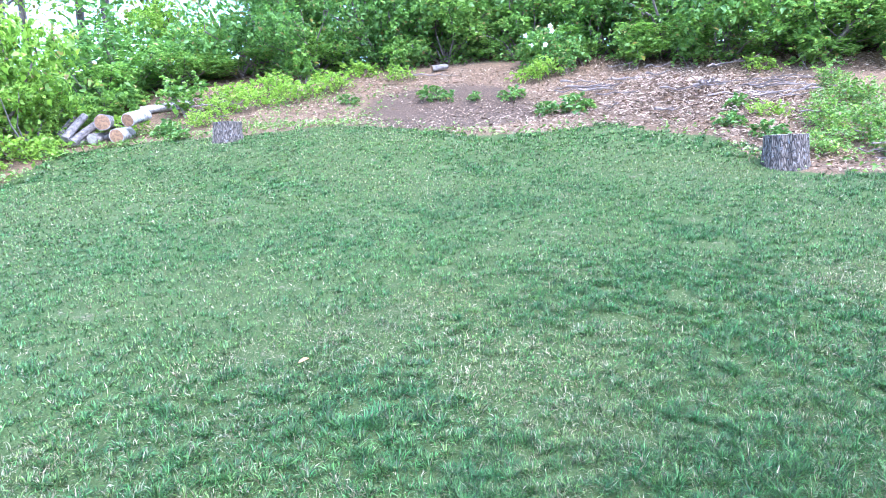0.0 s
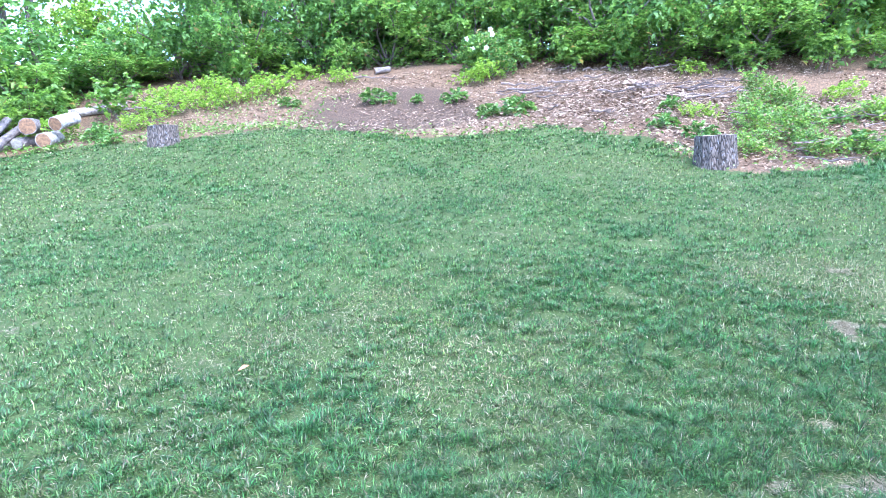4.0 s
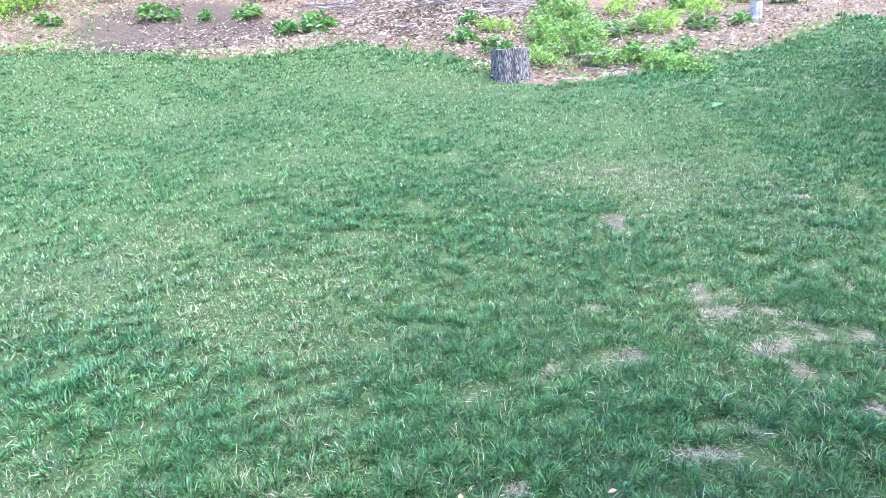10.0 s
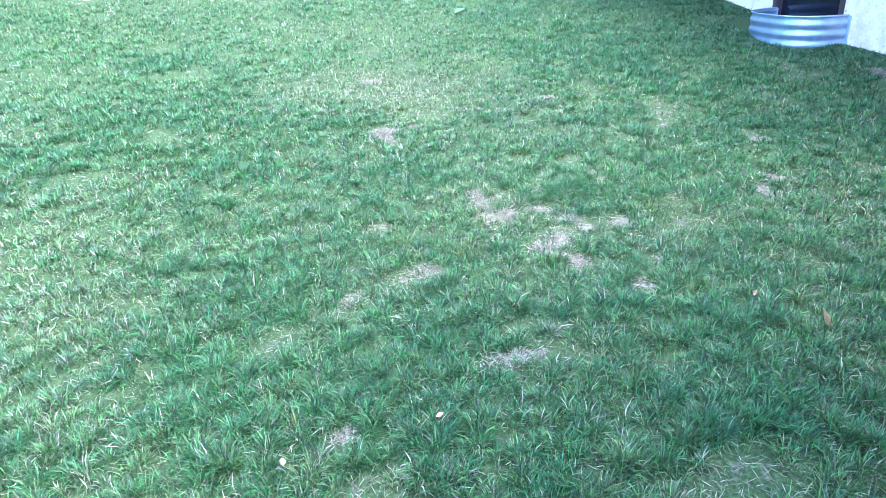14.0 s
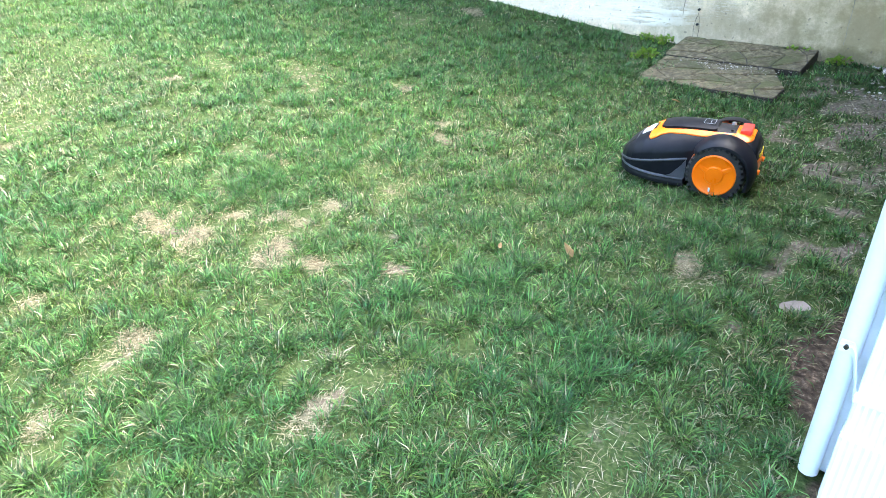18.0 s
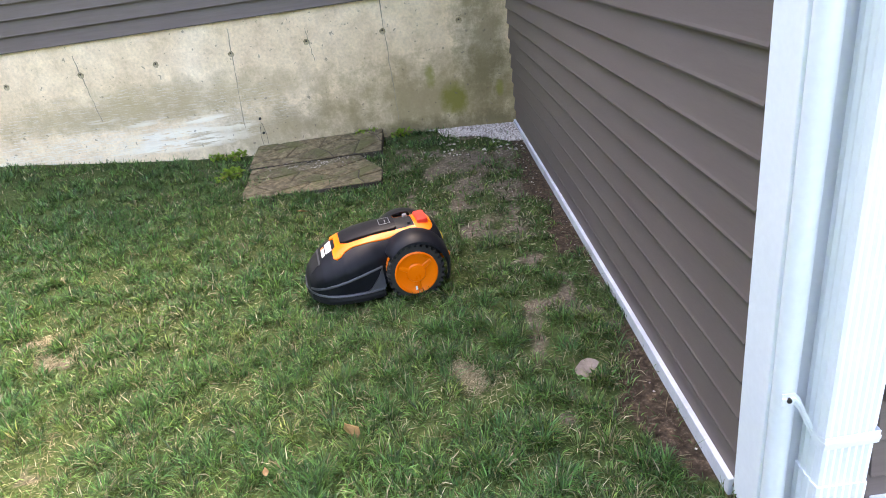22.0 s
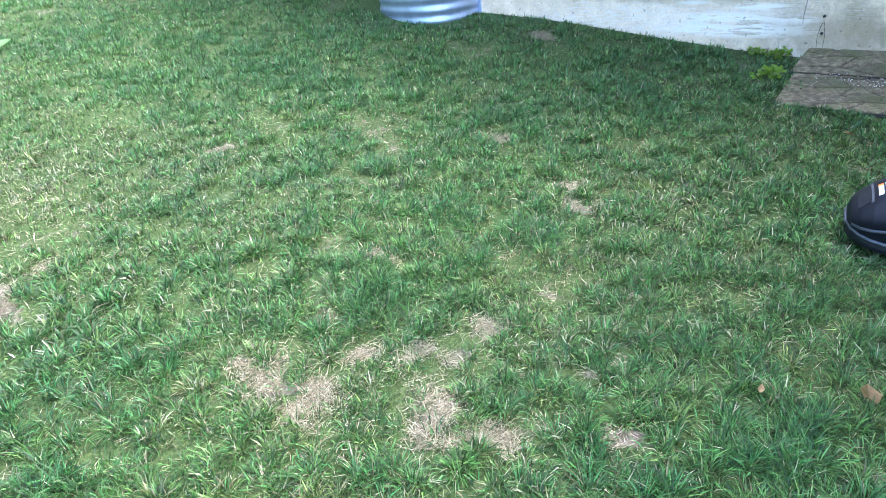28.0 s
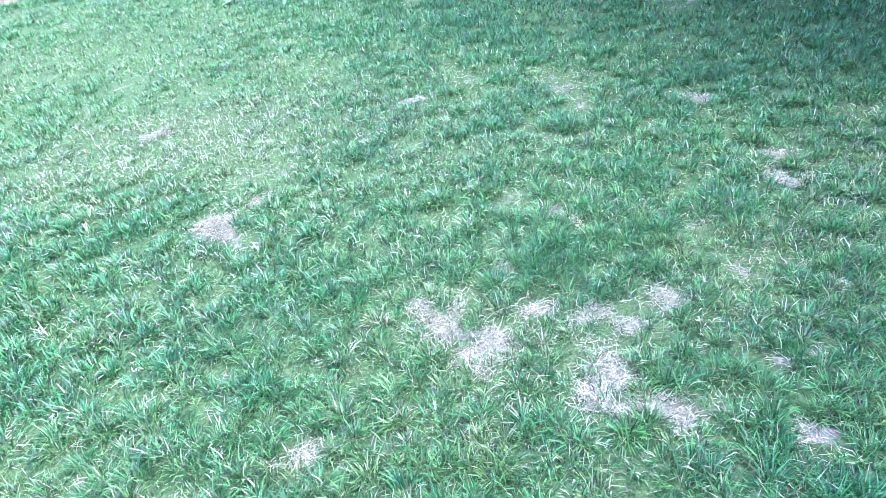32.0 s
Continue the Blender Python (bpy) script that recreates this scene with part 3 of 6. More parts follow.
# ---- ground: one sheet to the horizon ----
def build_ground():
    def axis(lo, hi, step):
        core = list(np.arange(lo, hi + 1e-6, step))
        left = [lo - 0.5 * 1.5 ** k for k in range(1, 17)][::-1]
        right = [hi + 0.5 * 1.5 ** k for k in range(1, 17)]
        return np.array(left + core + right)

    xs, ys = axis(-17, 3, 0.1), axis(-22, 1, 0.1)
    X, Y = np.meshgrid(xs, ys)
    Z = gz(X, Y)
    depth = lawn_depth(X, Y) + 0.12 * waves(X, Y, 3.0, 11)
    litter = np.clip(0.5 - depth * 2.5, 0, 1)
    u = -X - 0.45 * (Y + 5)
    compost = np.exp(-(((X + 11.0) / 1.5) ** 2 + ((Y + 13.1) / 1.9) ** 2)) * 1.6 * (depth < 0.2)
    soil = np.maximum.reduce([np.clip(compost, 0, 1), 0.9 * edge_strip(X, Y) * (X < 0.35), 0.36 * scuffed(X, Y)])
    Z = Z + np.where(depth < 0, 0.03 * waves(X, Y, 2.2, 3) * np.clip(-depth, 0, 1), 0)
    n, m = X.shape
    idx = np.arange(n * m).reshape(n, m)
    a, b, c, d = idx[:-1, :-1].ravel(), idx[:-1, 1:].ravel(), idx[1:, 1:].ravel(), idx[1:, :-1].ravel()
    tris = np.concatenate([np.stack([a, b, c], 1), np.stack([a, c, d], 1)])
    ob = tri_mesh("ground", np.stack([X, Y, Z], -1).reshape(-1, 3), tris, GROUND, None, {"litter": litter.ravel(), "straw": np.maximum(worn(X, Y) * 0.8, 0.72 * scuffed(X, Y)).ravel(), "soil": soil.ravel()})
    ob.data.polygons.foreach_set("use_smooth", np.ones(len(ob.data.polygons), bool))
    tagged(ob, "sloping back yard ground of thatch, soil and leaf litter", "ground", kind="structure")


build_ground()

# ---- house A: long wall on a concrete foundation ----
XA = -9.62
SILL = 1.14
WX0, WX1, WZ0, WZ1 = -6.45, -5.33, 0.46, 1.05


def foundation():
    bm = bmesh.new()
    add_box(bm, XA, 0, -0.8, WX0, 0.25, SILL)
    add_box(bm, WX1, 0, -0.8, -0.002, 0.25, SILL)
    add_box(bm, WX0, 0, -0.8, WX1, 0.25, WZ0)
    add_box(bm, WX0, 0, WZ1, WX1, 0.25, SILL)
    add_box(bm, XA, 0.25, -0.8, XA + 0.25, 7, SILL)
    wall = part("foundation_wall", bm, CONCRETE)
    tagged(wall, "cream poured concrete foundation wall with lime and algae stains", "wall", kind="structure")
    # A dark disc on the surface stands for the shade in each form-tie hole.
    hole = bmesh.new()
    tube(hole, [(0, 0.004, 0), (0, -0.0036, 0)], [0.008, 0.0065], 10)
    me = None
    for k in range(16):
        x = -0.387 - 0.602 * k
        if WX0 - 0.1 < x < WX1 + 0.1:
            continue
        if me is None:
            ob = part("tie_hole", hole, SCREW_AND_HOLE, wall)
            me = ob.data
        else:
            ob = link("tie_hole", me, None, wall)
        ob.location = (x, 0, 0.895 + 0.004 * (k % 3))
        pl = bmesh.new()
        tube(pl, [(0, -0.0003, 0), (0, -0.0022, 0)], [0.024, 0.018], 12, 0.25, k)
        pt = part("patch_ring", pl, CONCRETE, wall)
        pt.location = (x, 0, 0.888 + 0.004 * (k % 3))
    for x, z0, z1, lean in ((-0.975, 0.19, 1.13, 0.0), (-2.17, 0.30, 1.08, -0.07), (-3.41, 0.52, 1.05, 0.05), (-1.58, 0.75, 1.0, 0.02), (-4.6, 0.5, 1.1, -0.01), (-7.6, 0.75, 1.12, 0.0)):
        bm = bmesh.new()
        r = random.Random(int(x * 100))
        n = 14
        pts = [(x + lean * (1 - k / n) + r.uniform(-0.004, 0.004), -0.0005, z0 + (z1 - z0) * k / n) for k in range(n + 1)]
        tube(bm, pts, [r.uniform(0.0015, 0.0048) for _ in pts], 5)
        part("form_joint", bm, JOINT, wall)


LAP = 0.1134


def plank_mesh(length, axis, side):
    """A lap of vinyl siding along an axis, its foot proud of the wall."""
    h = LAP
    prof = [(0, 0), (0.021, 0), (0.0225, 0.006), (0.020, 0.014), (0.002, h + 0.012), (0, h + 0.012)]
    bm = bmesh.new()
    rings = []
    for s in (0, length):
        rings.append([bm.verts.new((s, side * o, z) if axis == "x" else (side * o, s, z)) for o, z in prof])
    n = len(prof)
    for k in range(n):
        bm.faces.new((rings[0][k], rings[0][(k + 1) % n], rings[1][(k + 1) % n], rings[1][k]))
    bm.faces.new(rings[0])
    bm.faces.new(rings[1][::-1])
    bmesh.ops.recalc_face_normals(bm, faces=bm.faces[:])
    me = bpy.data.meshes.new("siding_plank")
    bm.to_mesh(me)
    bm.free()
    me.materials.append(SIDING)
    return me


def siding(wall, me, at, z0, z1):
    z = z0
    while z < z1 - 0.05:
        ob = link("siding_plank", me, None, wall)
        ob.location = (at[0], at[1], z)
        z += LAP


# Eave heights are out of view, set by how far the house shades the lawn.
EAVE_A, EAVE_B = 3.4, 2.95
foundation()
wall = part("wall_a", add_box(add_box(bmesh.new(), XA, 0.004, SILL + 0.002, -0.003, 0.2, EAVE_A), XA, 0.2, SILL + 0.002, XA + 0.2, 7, EAVE_A), SIDING)
tagged(wall, "brown vinyl lap siding above the concrete foundation", "wall", kind="structure")
siding(wall, plank_mesh(-XA - 0.02, "x", -1), (XA, 0.004), SILL - 0.006, EAVE_A)
end = plank_mesh(6.9, "y", -1)
siding(wall, end, (XA, 0.02), SILL - 0.006, EAVE_A)

YB = -4.10
wall = part("wall_b", add_box(add_box(bmesh.new(), 0.004, YB + 0.02, 0.05, 0.2, 0.0, EAVE_B), 0.2, YB + 0.004, 0.05, 7, YB + 0.2, EAVE_B), SIDING)
tagged(wall, "brown vinyl lap siding reaching almost to the grass", "wall", kind="structure")
siding(wall, plank_mesh(3.99, "y", -1), (0.004, -3.992), 0.022, EAVE_B)
siding(wall, plank_mesh(6.6, "x", -1), (0.25, YB + 0.004), 0.022, EAVE_B)
bm = add_box(bmesh.new(), -0.030, -3.99, -0.06, 0.0, -0.002, 0.050, bevel=0.004)
tagged(part("base_board", bm, WHITE_BASE), "dirty white base board under the siding", "trim", kind="structure")
bm = add_box(bmesh.new(), 0.26, YB - 0.032, -0.06, 7, YB + 0.0, 0.068, bevel=0.004)
tagged(part("base_board", bm, WHITE_BASE), "dirty white base board under the end wall", "trim", kind="structure")
bm = box_mesh(-0.002, 0.0, -0.3, 0.3, 0.3, 0.05)
tagged(part("foundation_block", bm, CONCRETE), "plain concrete footing under the wing", "wall", kind="structure")


def roof(name, x0, x1, y0, y1, eave, rise, label):
    ym = (y0 + y1) / 2
    bm = bmesh.new()
    t = 0.16
    for ya, yb in ((y0, ym), (ym, y1)):
        za, zb = (eave, eave + rise) if ya == y0 else (eave + rise, eave)
        vs = [bm.verts.new(p) for p in ((x0, ya, za), (x1, ya, za), (x1, yb, zb), (x0, yb, zb), (x0, ya, za + t), (x1, ya, za + t), (x1, yb, zb + t), (x0, yb, zb + t))]
        for f in ((0, 1, 2, 3), (4, 7, 6, 5), (0, 4, 5, 1), (1, 5, 6, 2), (2, 6, 7, 3), (3, 7, 4, 0)):
            bm.faces.new([vs[i] for i in f])
    tagged(part(name, bm, ROOF), label, "roof", kind="structure")


# Both roofs are unseen, added to shade the grass beside the walls.
roof("roof_a", XA - 0.15, 0.2, -0.3, 7.3, EAVE_A - 0.1, 1.1, "unseen roof added over the long wall for its shade")
roof("roof_b", -0.3, 7.2, YB - 0.3, 0.6, EAVE_B - 0.1, 0.7, "unseen roof added over the wing for its shade")
bm = add_box(add_box(bmesh.new(), XA + 0.2, 6.8, 0.3, 0.2, 7.0, EAVE_A), 6.8, YB + 0.2, -0.3, 7.0, 7.0, EAVE_B)
tagged(part("wall_back", bm, SIDING), "plain brown back walls closing the house", "wall", kind="structure")


def corner_post(name, x, y, z0, z1, label, turn=0.0):
    """A white vinyl corner: two flat legs and a round bead between them."""
    post = base_empty(name, pose(x, y, 0, 0, 0, turn), label, "corner trim")
    part("side_leg", box_mesh(-0.021, -0.012, z0, 0.010, 0.100, z1, bevel=0.003), WHITE, post)
    part("front_leg", box_mesh(0.030, -0.012, z0, 0.245, 0.02, z1, bevel=0.003), WHITE, post)
    bm = bmesh.new()
    tube(bm, [(0.007, -0.027, z0 - 0.001), (0.007, -0.027, z1)], [0.0245, 0.0245], 28)
    part("bead", bm, WHITE, post, smooth=True)
    return post


corner_post("corner_post", 0.0, YB, 0.015, EAVE_B, "white vinyl corner post beside the downspout")
far = base_empty("corner_trim", pose(XA, 0, 0), "white corner trim at the far end of the house", "corner trim")
part("front_leg", box_mesh(-0.03, -0.024, SILL - 0.01, 0.10, 0.004, EAVE_A, bevel=0.004), WHITE, far)
part("side_leg", box_mesh(-0.032, 0.004, SILL - 0.01, -0.004, 0.11, EAVE_A, bevel=0.004), WHITE, far)
fd = base_empty("downspout", pose(XA - 0.08, -0.04, 0), "white downspout at the far house corner", "downspout", "downspouts")
part("pipe", box_mesh(-0.07, -0.05, 1.2, 0.02, 0.02, EAVE_A, bevel=0.012), WHITE, fd)


def ribbed_downspout():
    ds = base_empty("downspout", pose(0.107, YB - 0.072, 0), "white ribbed metal downspout on the house corner", "downspout", "downspouts")

    def section(z, s=1.0):
        pts, w, d = [], 0.052 * s, 0.040 * s
        n = 7
        for k in range(n * 2 + 1):
            a = -w + 2 * w * k / (n * 2)
            pts.append((a, -d - (0.003 if k % 2 else 0), z))
        for k in range(7):
            pts.append((w + (0.003 if k % 2 else 0), -d + 2 * d * (k + 1) / 8, z))
        for k in range(n * 2 + 1):
            pts.append((w - 2 * w * k / (n * 2), d, z))
        for k in range(7):
            pts.append((-w - (0.003 if k % 2 else 0), d - 2 * d * (k + 1) / 8, z))
        return pts

    part("pipe", loft([section(0.235), section(EAVE_B - 0.1)]), WHITE, ds)
    part("elbow", loft([section(0.02, 1.07), section(0.12, 1.07), section(0.24, 1.07)]), WHITE, ds, "white lower sleeve of the downspout")
    # strap: from the bead of the corner post, bent back, round the pipe
    path = [(-0.119, 0.0165), (-0.092, 0.0165), (-0.084, 0.012), (-0.063, -0.014), (-0.059, -0.036), (-0.056, -0.047), (0.060, -0.048), (0.066, 0.04)]
    rows = []
    for dz, push in ((-0.016, 0), (-0.006, 0), (-0.004, 0.003), (0.004, 0.003), (0.006, 0), (0.016, 0)):
        rows.append([(x, y - push, 0.445 + dz - (0.0, 0.0, 0.010, 0.070, 0.080, 0.078, 0.072, 0.072)[i]) for i, (x, y) in enumerate(path)])
    strap = part("strap", sheet(rows, (0, 0.002, 0)), WHITE, ds, "white ribbed strap with a screw")
    bm = bmesh.new()
    tube(bm, [(-0.105, 0.017, 0.445), (-0.105, 0.010, 0.445)], [0.007, 0.005], 10)
    part("screw", bm, SCREW_AND_HOLE, strap)


ribbed_downspout()


def window():
    w = part("window_1", box_mesh(WX0 + 0.02, 0.07, WZ0 + 0.02, WX1 - 0.02, 0.12, WZ1 - 0.02), PANE)
    tagged(w, "dark basement window with a brown wooden frame", "window", kind="structure")
    fr = (WX0, WX1, WZ0, WZ1)
    for n, d in (("window_jamb", (fr[0], -0.012, fr[2], fr[0] + 0.07, 0.2, fr[3])), ("window_jamb", (fr[1] - 0.07, -0.012, fr[2], fr[1], 0.2, fr[3])), ("window_head", (fr[0] + 0.071, -0.012, fr[3] - 0.06, fr[1] - 0.071, 0.2, fr[3])), ("window_sill", (fr[0] + 0.071, -0.02, fr[2], fr[1] - 0.071, 0.2, fr[2] + 0.05))):
        part(n, box_mesh(*d, bevel=0.006), WINDOW_FRAME, w)


window()


def window_well():
    well = base_empty("window_well", pose(-5.81, 0, 0), "galvanised corrugated steel window well against the foundation", "window well")
    a, b, n = 0.565, 0.55, 36
    rows, z, k = [], 0.10, 0
    while z < 0.632:
        rows.append([((a + 0.007 * math.sin(z * 2 * math.pi / 0.105)) * math.copysign(abs(math.cos(t)) ** 0.75, math.cos(t)), -(b + 0.007 * math.sin(z * 2 * math.pi / 0.105)) * math.sin(t) ** 0.8 if math.sin(t) > 0 else 0.0, z) for t in np.linspace(0.0, math.pi, n)])
        z += 0.0131
    bm = bmesh.new()
    top = [[bm.verts.new(p) for p in r] for r in rows]
    inn = [[bm.verts.new((p[0] * 0.994, p[1] * 0.993 , p[2])) for p in r] for r in rows]
    for i in range(len(rows) - 1):
        for j in range(n - 1):
            bm.faces.new((top[i][j], top[i][j + 1], top[i + 1][j + 1], top[i + 1][j]))
            bm.faces.new((inn[i][j], inn[i + 1][j], inn[i + 1][j + 1], inn[i][j + 1]))
    part("corrugated_sheet", bm, STEEL, well, smooth=True)
    bm = bmesh.new()
    tube(bm, [(p[0], p[1], 0.634) for p in rows[0]], [0.009] * n, 8)
    part("rolled_rim", bm, STEEL, well, smooth=True)
    for s in (-1, 1):
        part("flange", box_mesh(s * 0.565 - 0.035, -0.006, 0.12, s * 0.565 + 0.035, -0.001, 0.63), STEEL, well)


window_well()


def vent_cap():
    v = base_empty("drain_outlet", pose(-9.30, -0.01, 0.955, 0, 0, 48), "white plastic drain outlet on the foundation", "drain outlet")
    bm = bmesh.new()
    for d in ((-0.14, -0.16, 0.02, 0.14, 0.06, 0.095), (-0.14, -0.16, -0.10, -0.04, 0.06, 0.02), (0.06, -0.16, -0.10, 0.14, 0.06, 0.02)):
        add_box(bm, *d, bevel=0.010)
    part("hood", bm, WHITE, v)
    # A solid black block gives the opening its shade.
    part("throat", box_mesh(-0.04, -0.10, -0.10, 0.06, 0.0, 0.02), BLACK, v, "black block in place of the shaded opening")


vent_cap()


def wall_cable():
    c = base_empty("cable_stub", pose(-2.10, 0, 0.22), "thin black cable stub on the stained foundation", "cable")
    for s, h in ((-0.02, 0.10), (0.02, 0.115)):
        bm = bmesh.new()
        tube(bm, [(s, -0.012, -0.1), (s * 1.2, -0.014, 0.0), (s * 0.6, -0.012, h * 0.7), (0, -0.008, h)], [0.0016] * 4, 5)
        part("wire", bm, CABLE, c)
    for z in (0.14, 0.02):
        bm = bmesh.new()
        tube(bm, [(0, 0, z), (0, -0.018, z)], [0.011, 0.009], 10)
        part("clip", bm, CABLE, c)


wall_cable()


# ---- flagstone steps by the wall ----
def clip(poly, a, b):
    """The part of a flat polygon on the left of the line from a to b."""
    out, side = [], lambda p: (b[0] - a[0]) * (p[1] - a[1]) - (b[1] - a[1]) * (p[0] - a[0])
    for p, q in zip(poly, poly[1:] + poly[:1]):
        u, v = side(p), side(q)
        if u >= 0:
            out.append(p)
        if u * v < 0:
            k = u / (u - v)
            out.append((p[0] + (q[0] - p[0]) * k, p[1] + (q[1] - p[1]) * k))
    return out


def prism(poly, z0, z1, z2, inset):
    """A flat stone: upright sides and a worn upper rim."""
    bm = bmesh.new()
    cx, cy = sum(p[0] for p in poly) / len(poly), sum(p[1] for p in poly) / len(poly)
    rings = [[bm.verts.new((cx + (p[0] - cx) * f, cy + (p[1] - cy) * f, z)) for p in poly] for f, z in ((1, z0), (1, z1), (inset, z2))]
    k = len(poly)
    for lo, hi in zip(rings, rings[1:]):
        for e in range(k):
            bm.faces.new((lo[e], lo[(e + 1) % k], hi[(e + 1) % k], hi[e]))
    bm.faces.new(rings[-1])
    return bm


def flag_slab(outline, x, y, top, tilt, angle, label, seed):
    """Crazy-paved slab; its stones are an uneven skewed grid cut to the outline."""
    r = random.Random(seed)
    slab = base_empty("stone_slab", pose(x, y, top, tilt), label, "stone slab", "stone slabs by the wall")
    part("slab_base", prism(outline, -0.13, -0.008, -0.006, 0.99), DARK_SOIL, slab, "dark soil in the joints")
    ca, sa = math.cos(math.radians(angle)), math.sin(math.radians(angle))
    sx, sy = 0.21, 0.155

    def knot(i, j):
        q = random.Random(seed * 997 + i * 31 + j)
        u, v = sx * (i + 0.5 * (j % 2) + q.uniform(-0.3, 0.3)), sy * (j + q.uniform(-0.25, 0.25))
        v += 0.25 * u * u
        return (u * ca - v * sa, u * sa + v * ca)

    for j in range(-6, 7):
        for i in range(-6, 7):
            poly = [knot(i, j), knot(i + 1, j), knot(i + 1, j + 1), knot(i, j + 1)]
            for a, b in zip(outline, outline[1:] + outline[:1]):
                poly = clip(poly, a, b) if len(poly) > 2 else []
            if len(poly) < 3:
                continue
            area = 0.5 * abs(sum(p[0] * q[1] - p[1] * q[0] for p, q in zip(poly, poly[1:] + poly[:1])))
            if area < 0.0012:
                continue
            cx, cy = sum(p[0] for p in poly) / len(poly), sum(p[1] for p in poly) / len(poly)
            poly = [(cx + (p[0] - cx) * 0.95, cy + (p[1] - cy) * 0.95) for p in poly]
            h = r.uniform(-0.003, 0.003)
            part("flagstone", prism(poly, -0.02, h - 0.004, h, 0.95), SLAB, slab)


flag_slab([(-0.525, -0.21), (0.525, -0.21), (0.525, 0.20), (-0.52, 0.20)], -1.645, -0.235, 0.112, 9.0, 24, "brown stone slab with flagstone joints against the foundation", 3)
flag_slab([(-0.50, -0.30), (0.50, -0.30), (0.50, -0.08), (0.31, 0.29), (-0.54, 0.29)], -1.60, -0.745, 0.053, 3.2, 18, "brown worn stone slab sunk in the grass", 4)


# ---- stumps and logs ----
def stump(x, y, r, h, seed, label, top_mat=GREY_CUT, bark=BARK, group="stumps"):
    rr = random.Random(seed)
    st = base_empty("tree_stump", Matrix.Translation(gp(x, y, -0.02)), label, "tree stump", group)
    n, lobes = 44, [(rr.randint(3, 14), rr.uniform(0, 6.3), rr.uniform(0.012, 0.034)) for _ in range(6)]
    secs = []
    for k in range(9):
        f = k / 8
        flare = 1 + 0.22 * (1 - f) ** 2.2
        ring = []
        for i in range(n):
            a = 2 * math.pi * i / n
            rad = r * flare * (1 + sum(am * math.sin(m * a + p + 0.5 * f) for m, p, am in lobes) + rr.uniform(-0.018, 0.018))
            ring.append((rad * math.cos(a), rad * math.sin(a), -0.12 + (h + 0.12) * f + (rr.uniform(-0.012, 0.012) if k == 8 else 0)))
        secs.append(ring)
    part("bark", loft(secs), bark, st)
    disc = [[(p[0] * s, p[1] * s, h + 0.004 + 0.006 * math.sin(5 * p[0] / r)) for p in secs[-1]] for s in (0.95, 0.6, 0.25)]
    base = [[(p[0] * 0.95, p[1] * 0.95, h - 0.03) for p in secs[-1]]]
    part("cut_top", loft(base + disc), top_mat, st, "weathered sawn top")


stump(-9.17, -6.32, 0.275, 0.45, 3, "grey weathered tree stump with rough bark at the lawn edge", GREY_CUT, PLATED)
stump(-7.5, -16.25, 0.27, 0.38, 5, "small grey tree stump at the lawn edge", GREY_CUT, PLATED)
stump(-13.7, -1.75, 0.11, 0.33, 8, "short pale cut stump in the mulch", CUT, BIRCH)


def log(a, b, r, seed, bark, cut, label):
    a, b = Vector(a), Vector(b)
    rr = random.Random(seed)
    ax = (b - a).normalized()
    q = Vector((0, 0, 1)).rotation_difference(ax).to_matrix().to_4x4()
    lg = base_empty("log", Matrix.Translation(a) @ q, label, "log", "log pile")
    ln, n = (b - a).length, 22
    ph = rr.uniform(0, 6)
    secs = []
    for k in range(7):
        f = k / 6
        rad = r * (1 - 0.10 * f)
        secs.append([(rad * (1 + 0.05 * math.sin(3 * t + ph) + rr.uniform(-0.03, 0.03)) * math.cos(t) + 0.03 * r * math.sin(4 * f), rad * (1 + 0.05 * math.sin(2 * t + ph) + rr.uniform(-0.03, 0.03)) * math.sin(t), ln * f) for t in [2 * math.pi * i / n for i in range(n)]])
    part("bark", loft(secs), bark, lg)
    for s, z in ((secs[0], -0.004), (secs[-1], ln + 0.004)):
        part("cut_end", loft([[(p[0] * 0.9, p[1] * 0.9, z * 0.2 + (0 if z < 0 else ln * 0.8)) for p in s], [(p[0] * 0.88, p[1] * 0.88, z) for p in s], [(p[0] * 0.3, p[1] * 0.3, z + (0.006 if z > 0 else -0.006)) for p in s]]), cut, lg)


PILE = gp(-6.55, -18.75)
ZP = PILE.z
log((-6.42, -18.42, ZP + 0.13), (-7.05, -18.95, ZP + 0.22), 0.15, 1, BIRCH, CUT, "thick pale log with a fresh brown cut end")
log((-6.36, -18.78, ZP + 0.43), (-6.95, -19.5, ZP + 0.48), 0.165, 2, BARK, CUT, "thick cut log lying on the pile")
log((-6.72, -18.45, ZP + 0.46), (-7.35, -18.75, ZP + 0.62), 0.145, 3, BIRCH, CUT, "white-barked log on top of the pile")
log((-5.90, -19.18, ZP + 0.03), (-6.55, -19.36, ZP + 0.42), 0.085, 4, BARK, GREY_CUT, "thin grey log leaning on the pile")
log((-5.88, -19.42, ZP + 0.11), (-6.48, -19.65, ZP + 0.62), 0.085, 5, BARK, GREY_CUT, "grey bark log leaning on the pile")
log((-5.92, -19.62, ZP + 0.20), (-6.40, -19.92, ZP + 0.58), 0.08, 6, BARK, GREY_CUT, "weathered grey log at the end of the pile")
log((-6.2, -18.95, ZP + 0.09), (-6.9, -19.3, ZP + 0.15), 0.12, 7, BARK, GREY_CUT, "grey log under the pile")
log((-6.0, -19.25, ZP + 0.05), (-6.8, -19.6, ZP + 0.15), 0.11, 8, BARK, GREY_CUT, "dark log under the pile")
oz = gp(-13.3, -14.8)
log((-13.05, -14.85, oz.z + 0.07), (-13.4, -14.6, oz.z + 0.13), 0.075, 9, BARK, CUT, "short log with a bright orange cut end")
